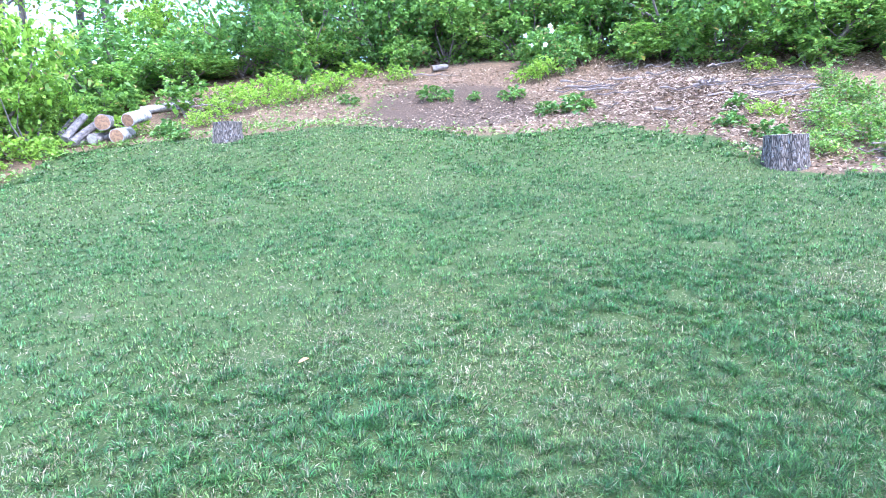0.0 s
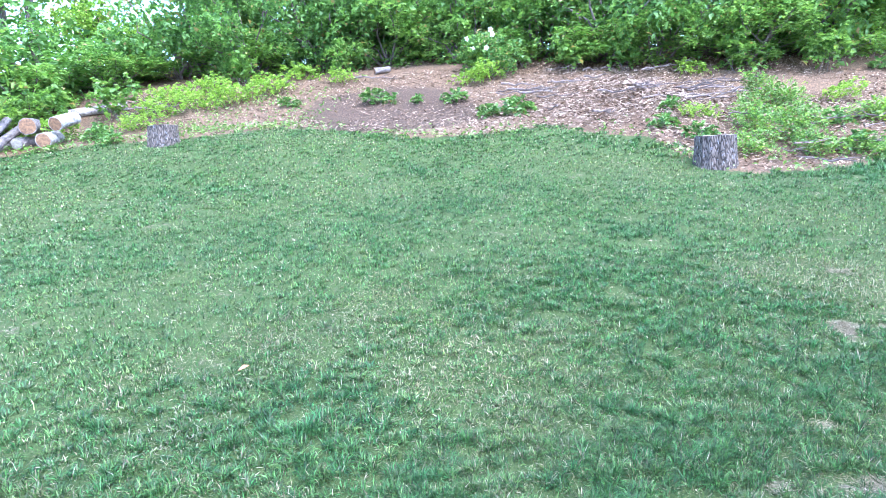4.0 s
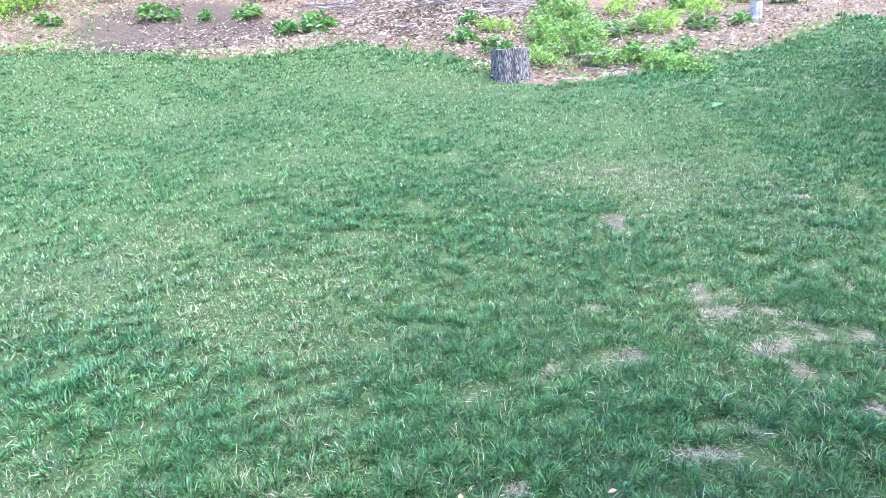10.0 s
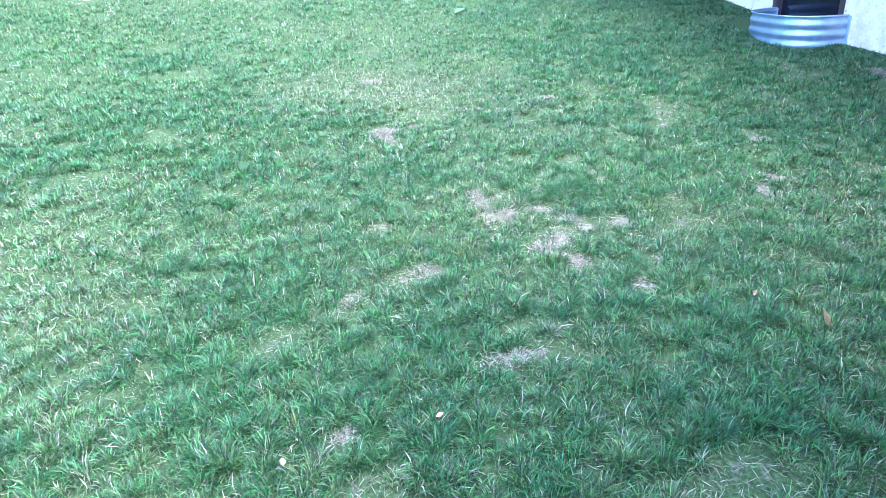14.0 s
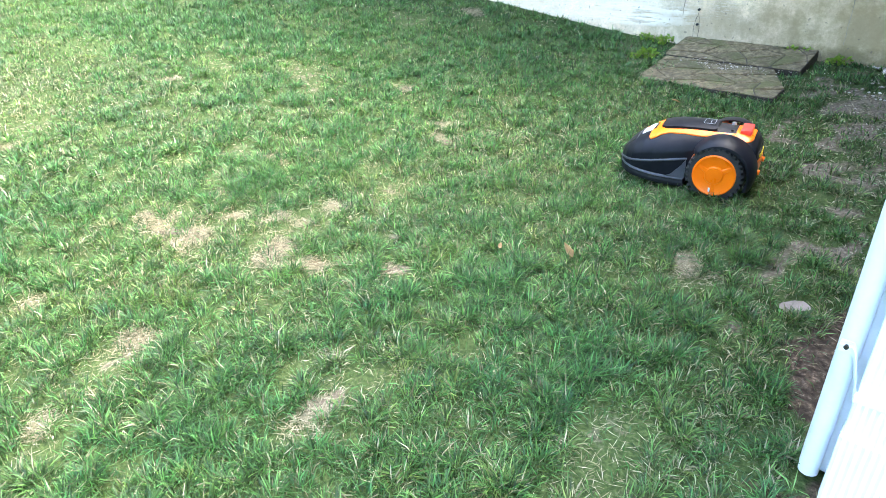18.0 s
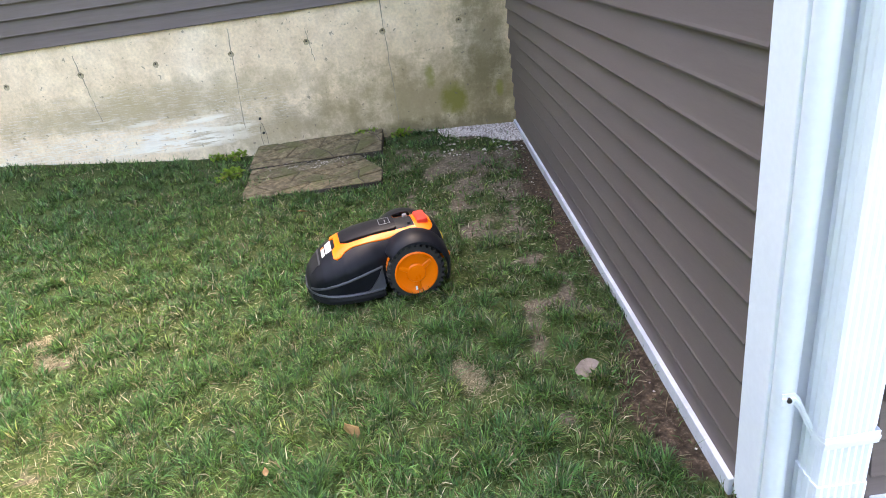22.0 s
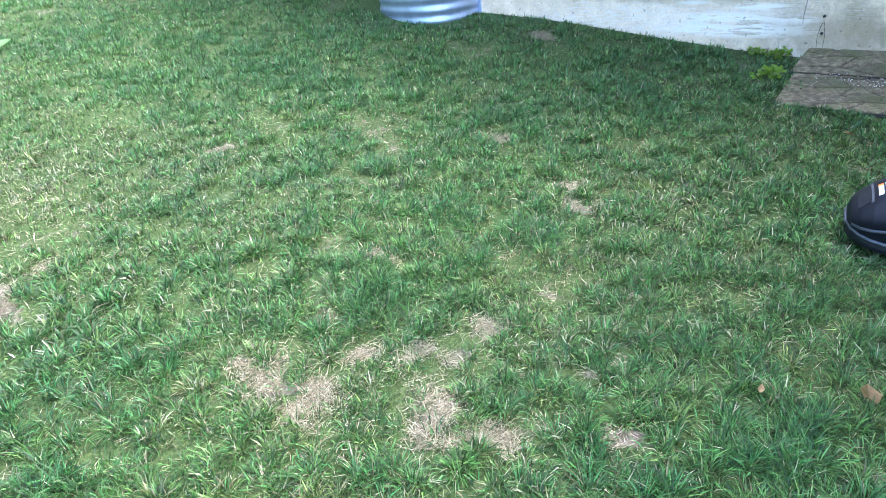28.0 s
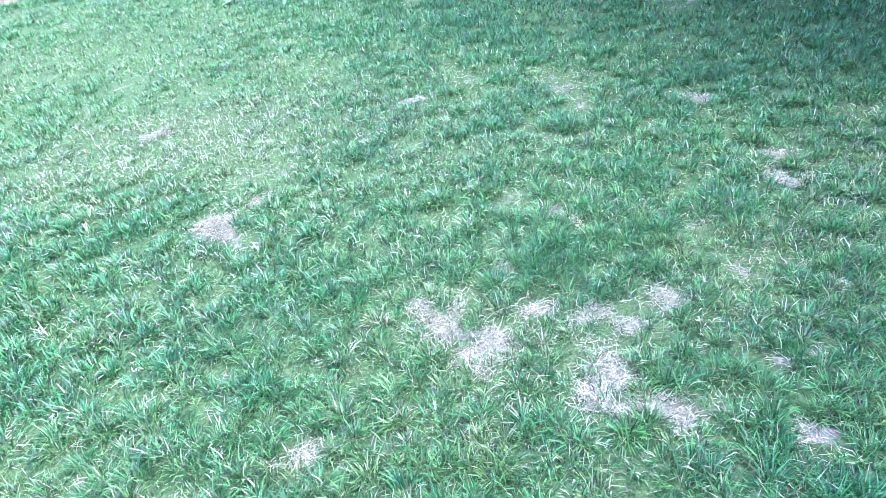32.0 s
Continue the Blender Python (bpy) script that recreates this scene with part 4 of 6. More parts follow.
oz = gp(-8.6, -20.0)
log((-8.3, -20.4, oz.z + 0.09), (-9.2, -19.5, oz.z + 0.25), 0.10, 10, BIRCH, CUT, "split pale log lying in the leaf litter")


# ---- robotic mower ----
def mower():
    top = base_empty("robotic_mower", Matrix.Translation(gp(-0.895, -2.470, 0.0)) @ pose(0, 0, 0, 0, 0, 192) @ Matrix.Diagonal((1.082, 1.082, 1.13, 1)), "charcoal and orange robotic lawn mower standing on the grass", "lawn mower")
    R, HUB, RIM = 0.120, 0.110, 0.092

    # plan and side outlines along the length, x forward from the rear axle
    xs = [-0.150, -0.140, -0.115, -0.07, -0.02, 0.04, 0.10, 0.16, 0.22, 0.28, 0.330, 0.374, 0.408, 0.434, 0.447]
    half = [0.085, 0.108, 0.122, 0.128, 0.130, 0.134, 0.146, 0.166, 0.180, 0.186, 0.182, 0.168, 0.142, 0.105, 0.060]
    topz = [0.206, 0.230, 0.248, 0.258, 0.260, 0.264, 0.265, 0.262, 0.254, 0.240, 0.219, 0.194, 0.168, 0.142, 0.122]
    lowz = [0.160, 0.135, 0.118, 0.105, 0.095, 0.085, 0.072, 0.064, 0.060, 0.058, 0.058, 0.060, 0.064, 0.070, 0.078]

    def at(x, table):
        return float(np.interp(x, xs, table))

    def top_at(x, y):
        """Height of the upper shell."""
        k = min(1.0, abs(y) / max(at(x, half), 1e-4))
        zc, zl = at(x, topz), at(x, lowz)
        zs = zl + 0.55 * (zc - zl)
        return zs + (zc - zs) * (1 - k ** 2.15) ** 0.56

    secs = []
    fine = np.unique(np.concatenate([np.array(xs), np.linspace(-0.15, 0.447, 44)]))
    for x in fine:
        w, zc, zl = at(x, half), at(x, topz), at(x, lowz)
        zs = zl + 0.55 * (zc - zl)
        ring = []
        for k in range(25):
            a = math.pi * k / 24
            c, s = math.cos(a), math.sin(a)
            ring.append((x, w * math.copysign(abs(c) ** 0.93, c), zs + (zc - zs) * s ** 1.12))
        ring += [(x, -w * 1.02, (zs + zl) / 2), (x, -w * 0.99, zl), (x, -w * 0.5, zl - 0.004), (x, w * 0.5, zl - 0.004), (x, w * 0.99, zl), (x, w * 1.02, (zs + zl) / 2)]
        secs.append(ring)
    part("shell", loft(secs), BODY, top, "charcoal plastic shell", smooth=True)

    # lower skirt with a grey lip
    def skirt(z0, z1, grow, x0):
        rows = []
        for z, g in ((z0, grow - 0.006), ((z0 + z1) / 2, grow), (z1, grow - 0.004)):
            pts = [(x, at(x, half) + g, z + 0.034 * (x - 0.135) / 0.31) for x in np.linspace(x0, 0.447, 26)]
            nose = [(0.447 + g * 0.9, y, z + 0.034) for y in np.linspace(0.055, -0.055, 7)]
            rows.append([pts[0]] + pts + nose + [(x, -y, zz) for x, y, zz in pts[::-1]] + [(x0, -pts[0][1], z)])
        return loft([[(p[0], p[1], p[2]) for p in r] for r in rows])

    part("skirt", skirt(0.016, 0.050, 0.006, 0.135), BLACK, top, "black lower skirt")
    part("skirt_lip", skirt(0.048, 0.059, 0.010, 0.135), GREY_PLASTIC, top, "grey lip round the skirt", smooth=True)
    part("chassis", box_mesh(-0.12, -0.115, 0.05, 0.40, 0.115, 0.11, bevel=0.02), BLACK, top, "black underbody")

    # patches that follow the top of the shell
    def patch(name, outline, lift, mat, parent=top, label="", depth=0.012, n=9):
        """outline: x, inner y, outer y; a plate over the shell."""
        rows = []
        for x, y0, y1 in outline:
            rows.append([(x, y, top_at(x, y) + lift) for y in np.linspace(y0, y1, n)])
        return part(name, sheet(rows, (0, 0, -depth)), mat, parent, label, smooth=True)

    for s in (1, -1):
        band = [(x, s * yi, s * yo) for x, yi, yo in ((-0.045, 0.060, 0.096), (0.0, 0.066, 0.094), (0.05, 0.072, 0.096), (0.09, 0.074, 0.104), (0.14, 0.076, 0.106), (0.19, 0.078, 0.106), (0.235, 0.076, 0.104), (0.265, 0.066, 0.112), (0.285, 0.054, 0.128), (0.305, 0.050, 0.130), (0.318, 0.062, 0.112))]
        patch("orange_band", band, 0.005, ORANGE, label="orange trim along the lid")
        swoosh = []
        for x in np.linspace(0.13, 0.435, 22):
            y = at(x, half) * 1.012 + 0.002
            z = 0.148 - 0.05 * ((x - 0.13) / 0.33) ** 1.3
            swoosh.append([(x, s * y, z - 0.004), (x, s * (y + 0.002), z + 0.001), (x, s * (y - 0.001), z + 0.006)])
        part("side_line", sheet(swoosh, (0, -s * 0.006, 0)), GREY_PLASTIC, top, "grey moulded line along the side", smooth=True)
        wedge = bmesh.new()
        pts = [(0.128, 0.058), (0.215, 0.064), (0.190, 0.075), (0.155, 0.112), (0.132, 0.145)]
        a = [wedge.verts.new((x, s * (at(x, half) * 1.02 + 0.004), z)) for x, z in pts]
        b = [wedge.verts.new((x, s * (at(x, half) * 1.02 - 0.02), z)) for x, z in pts]
        wedge.faces.new(a)
        wedge.faces.new(b[::-1])
        for k in range(5):
            wedge.faces.new((a[k], a[(k + 1) % 5], b[(k + 1) % 5], b[k]))
        part("side_panel", wedge, GREY_PLASTIC, top, "grey panel before the wheel")
    patch("rear_band", [(-0.122, -0.060, 0.060), (-0.115, -0.080, 0.080), (-0.10, -0.092, 0.092), (-0.075, -0.097, 0.097), (-0.046, -0.096, 0.096)], 0.0055, ORANGE, label="orange trim round the stop button", n=15)
    patch("front_band", [(0.255, -0.074, 0.074), (0.282, -0.064, 0.064), (0.302, -0.054, 0.054)], 0.0045, ORANGE, label="orange trim before the lid", n=13)
    patch("control_panel", [(-0.044, -0.059, 0.059), (-0.02, -0.062, 0.062), (0.035, -0.068, 0.068)], 0.004, BLACK, label="black control panel", n=11)
    lid = patch("lid", [(0.034, -0.060, 0.060), (0.045, -0.069, 0.069), (0.12, -0.073, 0.073), (0.21, -0.073, 0.073), (0.258, -0.066, 0.066), (0.278, -0.048, 0.048)], 0.013, BODY, label="charcoal hinged lid", depth=0.016, n=13)
    for d in ((0.052, -0.034, 0.0545, 0.034), (0.0975, -0.034, 0.100, 0.034), (0.0545, -0.034, 0.0975, -0.0315), (0.0545, 0.0315, 0.0975, 0.034), (0.070, -0.012, 0.073, 0.018)):
        z = top_at(0.07, 0) + 0.0125
        part("keypad_line", box_mesh(d[0], d[1], z, d[2], d[3], z + 0.001), CHROME, lid, "pale keypad outline")
    bm = bmesh.new()
    tube(bm, [(-0.022, -0.040, 0.255), (-0.022, -0.040, 0.272)], [0.011, 0.010], 16)
    part("knob", bm, CHROME, top, "small grey round knob", smooth=True)
    bm = bmesh.new()
    tube(bm, [(-0.026, 0.040, 0.255), (-0.026, 0.040, 0.266)], [0.008, 0.007], 14)
    part("screw", bm, BLACK, top)
    z = top_at(-0.08, 0)
    part("stop_button", box_mesh(-0.108, -0.055, z - 0.012, -0.060, 0.055, z + 0.016, bevel=0.008), RED, top, "red stop button", smooth=True)
    for s, x0, x1 in ((1, 0.318, 0.345), (1, 0.350, 0.364)):
        rows = [[(x, y, top_at(x, y) + 0.003) for y in np.linspace(-0.045 if x0 < 0.33 else -0.02, 0.05, 9)] for x in (x0, (x0 + x1) / 2, x1)]
        part("front_mark", sheet(rows, (0, 0, -0.004)), LABEL_WHITE, top, "plain white front mark")
    rows = [[(x, y, top_at(x, y) + 0.003) for y in np.linspace(-0.04, -0.022, 4)] for x in (0.350, 0.364)]
    part("front_mark", sheet(rows, (0, 0, -0.004)), ORANGE, top, "small orange front mark")
    rows = [[(x, y, top_at(x, y) + 0.002) for y in np.linspace(-0.075, 0.075, 11)] for x in (0.386, 0.402, 0.420)]
    part("nose_insert", sheet(rows, (0, 0, -0.006)), BLACK, top, "black insert on the nose", smooth=True)
    rows = [[(x, y, top_at(x, y) + 0.0025) for y in np.linspace(-0.08, 0.08, 11)] for x in (0.377, 0.384)]
    part("nose_line", sheet(rows, (0, 0, -0.006)), GREY_PLASTIC, top, "grey line on the nose", smooth=True)

    # warning sticker on the far side
    for s in (-1,):
        def side(x, z):
            return (x, s * (at(x, half) * 1.02 + 0.006), z)
        for nm, pts, mat, lift in (("sticker", ((0.175, 0.150), (0.255, 0.138), (0.250, 0.112), (0.210, 0.080), (0.180, 0.116)), LABEL_WHITE, 0.0), ("sticker_field", ((0.186, 0.118), (0.246, 0.110), (0.211, 0.085)), ORANGE, 0.001)):
            bm = bmesh.new()
            a = [bm.verts.new(Vector(side(x, z)) + Vector((0, s * lift, 0))) for x, z in pts]
            b = [bm.verts.new(Vector(side(x, z)) - Vector((0, s * 0.012, 0))) for x, z in pts]
            bm.faces.new(a)
            bm.faces.new(b[::-1])
            for k in range(len(a)):
                bm.faces.new((a[k], a[(k + 1) % len(a)], b[(k + 1) % len(a)], b[k]))
            part(nm, bm, mat, top, "white and orange warning sticker" if nm == "sticker" else "")
        tx = bpy.data.curves.new("warning_word", "FONT")
        tx.body, tx.size, tx.extrude, tx.align_x = "DANGER", 0.018, 0.0004, "CENTER"
        tx.materials.append(RED)
        flat = bpy.data.objects.new("warning_word", tx)
        scene.collection.objects.link(flat)
        me = bpy.data.meshes.new_from_object(flat.evaluated_get(bpy.context.evaluated_depsgraph_get()))
        bpy.data.objects.remove(flat)
        word = link("warning_word", me, None, top)
        word.matrix_local = Matrix.Translation(Vector(side(0.215, 0.126)) + Vector((0, s * 0.003, 0))) @ (pose(0, 0, 0, 90, 8 * s, 0 if s < 0 else 180))
        tagged(word, "red warning word")

    # rear bumper, lettering bars, contacts
    rows = [[(-0.152 - 0.012 * (1 - (y / 0.12) ** 2) + (0.008 if z > 0.148 else 0), y, z) for y in np.linspace(-0.112, 0.112, 17)] for z in (0.104, 0.120, 0.148, 0.156)]
    part("rear_bumper", sheet(rows, (0.03, 0, 0)), ORANGE, top, "orange rear bumper bar", smooth=True)
    for y in (-0.085, 0.085):
        bm = bmesh.new()
        tube(bm, [(-0.150, y, 0.108), (-0.172, y, 0.106)], [0.013, 0.011], 14)
        part("bumper_stud", bm, ORANGE, top, smooth=True)
    rows = [[(-0.153 - 0.010 * (1 - (y / 0.1) ** 2) + 0.006 * k, y, 0.162 + 0.022 * k) for y in np.linspace(-0.092, 0.092, 13)] for k in (0, 1)]
    plate = part("rear_plate", sheet(rows, (0.02, 0, 0)), BLACK, top, "black rear plate")
    rr = random.Random(2)
    y = -0.062
    while y < 0.06:
        w = rr.uniform(0.004, 0.009)
        xb = -0.1552 - 0.010 * (1 - (y / 0.1) ** 2) + 0.003
        part("lettering_bar", box_mesh(xb - 0.001, y, 0.166 + rr.uniform(0, 0.003), xb + 0.003, y + w, 0.178 + rr.uniform(-0.003, 0.002)), YELLOW, plate)
        y += w + rr.uniform(0.002, 0.004)
    part("charging_contact", box_mesh(-0.16, -0.045, 0.086, -0.11, 0.045, 0.103, bevel=0.004), GREY_PLASTIC, top, "grey charging contact block")
    for s in (1, -1):
        bm = bmesh.new()
        tube(bm, [(0.34, s * 0.075, 0.035), (0.34, s * 0.095, 0.035)], [0.034, 0.034], 18)
        part("front_caster", bm, RUBBER, top)

    # fenders and wheels
    for s in (1, -1):
        rows = []
        for a in np.linspace(38, 205, 22):
            r0 = R + 0.012
            prof = ((0.100, 0.020), (0.125, 0.020), (0.155, 0.016), (0.188, 0.009), (0.204, -0.002), (0.206, -0.010))
            c, d = math.cos(radians(a)), math.sin(radians(a))
            rows.append([((r0 + e) * c - 0.012, s * y, HUB + (r0 + e) * d) for y, e in prof])
        part("fender", sheet(rows, (0, 0, -0.004)), BODY, top, "charcoal wheel fender", smooth=True)
        bm = bmesh.new()
        prof = [(-0.034, RIM - 0.010), (-0.034, RIM + 0.010), (-0.030, R - 0.008), (0.030, R - 0.008), (0.034, RIM + 0.010), (0.034, RIM - 0.008)]
        n = 40
        rings = [[bm.verts.new((q * math.cos(2 * math.pi * k / n), y, q * math.sin(2 * math.pi * k / n))) for k in range(n)] for y, q in prof]
        for a, b in zip(rings, rings[1:] + rings[:1]):
            for k in range(n):
                bm.faces.new((a[k], a[(k + 1) % n], b[(k + 1) % n], b[k]))
        wheel = part("wheel", bm, RUBBER, top, "black knobbed tyre on an orange rim", smooth=True)
        wheel.location = (0, s * 0.172, HUB)
        rows = [[((R + 0.005) * math.cos(radians(a)) - 0.004, s * y, HUB + (R + 0.005) * math.sin(radians(a))) for y in (0.12, 0.15, 0.176)] for a in np.linspace(12, 80, 12)]
        part("arch_liner", sheet(rows, (0, 0, -0.004)), ORANGE, top, "orange liner inside the wheel arch", smooth=True)
        bm = bmesh.new()
        for k in range(30):
            a = 2 * math.pi * k / 30
            for y0, y1, off in ((-0.035, -0.004, 0.0), (0.004, 0.035, 0.5)):
                t = a + off * 2 * math.pi / 30
                m = Matrix.Rotation(-t, 4, "Y")
                for v in bmesh.ops.create_cube(bm, size=1)["verts"]:
                    v.co = m @ Vector((R - 0.006 + v.co.x * 0.014, (y0 + y1) / 2 + v.co.y * (y1 - y0), v.co.z * 0.0125))
        part("tread", bm, RUBBER, wheel, "raised tread blocks")
        bm = bmesh.new()
        prof = [(0.020, RIM), (0.036, RIM), (0.039, RIM - 0.006), (0.034, RIM - 0.014), (0.033, 0.041), (0.039, 0.036), (0.040, 0.001)]
        rings = [[bm.verts.new((q * math.cos(2 * math.pi * k / n), s * y, q * math.sin(2 * math.pi * k / n))) for k in range(n)] for y, q in prof]
        for a, b in zip(rings, rings[1:]):
            for k in range(n):
                bm.faces.new((a[k], a[(k + 1) % n], b[(k + 1) % n], b[k]))
        bm.faces.new(rings[-1])
        part("rim", bm, ORANGE, wheel, "glossy orange wheel rim", smooth=True)
        part("rim_sticker", box_mesh(-0.008, min(s * 0.028, s * 0.0345), -0.076, 0.014, max(s * 0.028, s * 0.0345), -0.058), LABEL_WHITE, wheel, "small white sticker")
        for k in range(3):
            a = 2 * math.pi * k / 3 + 0.5
            bm = bmesh.new()
            m = Matrix.Rotation(-a, 4, "Y")
            b0 = [bm.verts.new(m @ Vector(p)) for p in ((0.012, s * 0.028, -0.014), (0.012, s * 0.028, 0.014), (0.080, s * 0.030, 0.012), (0.080, s * 0.030, -0.012))]
            b1 = [bm.verts.new(m @ Vector(p)) for p in ((0.012, s * 0.038, -0.008), (0.012, s * 0.038, 0.008), (0.076, s * 0.0355, 0.006), (0.076, s * 0.0355, -0.006))]
            bm.faces.new(b1)
            for e in range(4):
                bm.faces.new((b0[e], b0[(e + 1) % 4], b1[(e + 1) % 4], b1[e]))
            part("spoke", bm, ORANGE, wheel)


mower()


# ---- plants ----
def turns(n, r, up=0.6):
    """Random axes: two in the leaf and its normal, leaning to the sky by up."""
    nrm = r.normal(size=(n, 3))
    nrm /= np.linalg.norm(nrm, axis=1, keepdims=True)
    nrm[:, 2] = np.abs(nrm[:, 2])
    nrm = nrm + np.array([0, 0, up])
    nrm /= np.linalg.norm(nrm, axis=1, keepdims=True)
    a = np.cross(nrm, r.normal(size=(n, 3)))
    a /= np.linalg.norm(a, axis=1, keepdims=True)
    return a, np.cross(nrm, a), nrm


def leaf_cloud(centres, size, r, up=0.5, wide=0.62):
    """Folded leaves of two triangles at the given places."""
    n = len(centres)
    a, b, c = turns(n, r, up)
    s = (size * r.uniform(0.55, 1.35, n))[:, None]
    w = wide * s * 0.5
    base, tip = centres - a * s * 0.5, centres + a * s * 0.5 - c * s * 0.18
    left, right = centres + b * w + c * s * 0.10, centres - b * w + c * s * 0.10
    v = np.stack([base, left, tip, right], 1).reshape(-1, 3)
    k = 4 * np.arange(n)[:, None]
    return v, np.concatenate([k + [0, 1, 2], k + [0, 2, 3]])


def lumps_points(lumps, n, r, shell=0.55, spray=7):
    """Places for leaves: short drooping sprays that start in the outer part of the lumps."""
    vol = np.array([l[3] * l[4] * l[5] for l in lumps]) ** 0.75
    m = n // spray + 1
    pick = r.choice(len(lumps), m, p=vol / vol.sum())
    L = np.array(lumps)[pick]
    d = r.normal(size=(m, 3))
    d /= np.linalg.norm(d, axis=1, keepdims=True)
    q = shell + (1 - shell) * r.uniform(0, 1, m)[:, None] ** 0.6
    q = q * (1 + 0.22 * np.sin(5 * d[:, :1] + 3 * d[:, 1:2] + pick[:, None])) * r.uniform(0.8, 1.15, (m, 1))
    start = L[:, :3] + d * L[:, 3:] * q
    way = d + 0.5 * r.normal(size=(m, 3)) + np.array([0, 0, 0.1])
    way /= np.linalg.norm(way, axis=1, keepdims=True)
    ln = L[:, 3:4] * r.uniform(0.25, 0.75, (m, 1))
    f = np.linspace(0, 1, spray)[None, :, None]
    pts = start[:, None] + way[:, None] * ln[:, None] * f
    pts[:, :, 2] -= (0.35 * ln * f[:, :, 0] ** 2)
    pts = pts + r.normal(size=pts.shape) * (0.05 * L[:, 3])[:, None, None]
    return pts.reshape(-1, 3)[:n]


def twiggy(lumps, r, base, trunk_r, n=6):
    """Stems from the base to the middle of the lumps."""
    bm = bmesh.new()
    for k, l in enumerate(lumps):
        a, b = Vector(base) + Vector((r.uniform(-0.15, 0.15), r.uniform(-0.15, 0.15), -0.15)), Vector(l[:3])
        mid = a.lerp(b, 0.5) + Vector((r.uniform(-0.2, 0.2), r.uniform(-0.2, 0.2), 0.15))
        end = b + Vector((0, 0, l[5] * 0.5))
        tube(bm, [a, a.lerp(mid, 0.55), mid, b, end], [trunk_r, trunk_r * 0.8, trunk_r * 0.6, trunk_r * 0.4, trunk_r * 0.15], n)
    return bm


def shrub(seed, mat, n, size, lumps, name, label, category, group, stem=TWIG, trunk_r=0.03, up=0.5):
    r = np.random.default_rng(seed)
    top = base_empty(name, Matrix.Identity(4), label, category, group)
    part("stem" if trunk_r < 0.06 else "trunk", twiggy(lumps, random.Random(seed), (0, 0, 0), trunk_r), stem, top)
    v, t = leaf_cloud(lumps_points(lumps, n, r), size, r, up)
    tri_mesh("crown", v, t, mat, top)
    return top


def round_lumps(seed, w, h, n, low=0.05):
    """Many small uneven masses in a loose heap."""
    r = random.Random(seed)
    out = []
    for _ in range(2 * n):
        a, d = r.uniform(0, 6.3), w * math.sqrt(r.random()) * 1.0
        z = h * r.uniform(low, 0.9) * (1 - 0.35 * d / w)
        s = r.uniform(0.16, 0.40) * w
        out.append((d * math.cos(a), d * math.sin(a), z, s, s * r.uniform(0.7, 1.1), s * r.uniform(0.45, 0.8)))
    return out


def place(ob, x, y, s=1.0, turn=0.0, dz=0.0, tall=1.0):
    return Matrix.Translation(gp(x, y, dz)) @ Matrix.Rotation(radians(turn), 4, "Z") @ Matrix.Diagonal((s, s, s * tall, 1))


SHRUB_TEXT = "dense green leafy shrub at the edge of the woods"
kinds = [
    shrub(21, LEAF_MID, 8800, 0.098, round_lumps(21, 1.3, 2.6, 11), "shrub", SHRUB_TEXT, "shrub", "woodland shrubs"),
    shrub(22, LEAF_DARK, 8800, 0.095, round_lumps(22, 1.5, 3.0, 12), "shrub", "deep green shrub in the shade of the woods", "shrub", "woodland shrubs"),
    shrub(23, LEAF_BRIGHT, 7500, 0.102, round_lumps(23, 1.2, 2.3, 10), "shrub", "bright yellow-green leafy shrub", "shrub", "woodland shrubs"),
    shrub(24, LEAF_MID, 7000, 0.105, round_lumps(24, 1.1, 3.4, 11, 0.12), "shrub", "open leafy sapling with drooping twigs", "shrub", "woodland shrubs"),
]
# kind, x, y, scale, turn, stretch
FRONT_SHRUBS = [
    (2, -11.6, -23.4, 1.1, 250, 1.15), (2, -4.5, -20.6, 1.25, 10, 1.25), (2, -5.3, -19.7, 0.75, 70, 1.0), (2, -3.2, -20.2, 1.1, 80, 1.2), (0, -6.6, -21.6, 1.0, 40, 0.75),
    (3, -8.2, -22.0, 1.0, 200, 0.55), (0, -10.2, -21.4, 0.95, 120, 0.7), (3, -11.8, -20.6, 1.05, 60, 0.7), (1, -12.6, -18.6, 1.15, 10, 1.05), (1, -13.9, -17.2, 1.2, 90, 1.1),
    (0, -14.6, -15.4, 1.15, 150, 1.05), (0, -15.4, -13.4, 1.2, 230, 1.1), (0, -16.2, -11.5, 1.2, 20, 1.1), (1, -16.6, -9.4, 1.25, 300, 1.15),
]
MIDDLE_SHRUBS = [
    (1, -17.2, -7.4, 1.3, 140, 1.15), (1, -18.0, -5.2, 1.3, 50, 1.1), (0, -19.4, -3.0, 1.2, 0, 1.0), (2, -20.4, -0.6, 1.2, 75, 1.0), (0, -21.2, 2.0, 1.3, 180, 1.0),
    (1, -22, 5.0, 1.4, 33, 1.1), (0, -1.2, -22.0, 1.2, 260, 1.1), (1, 2.0, -23.0, 1.4, 12, 1.1), (1, -5.4, -22.6, 1.2, 70, 0.65), (1, -9.4, -22.8, 1.15, 160, 0.55),
    (1, -12.6, -20.4, 1.2, 260, 1.1), (0, -13.2, -18.0, 1.0, 300, 0.8), (1, -15.2, -16.6, 1.2, 20, 1.1), (1, -16.0, -14.4, 1.2, 80, 1.1),
]
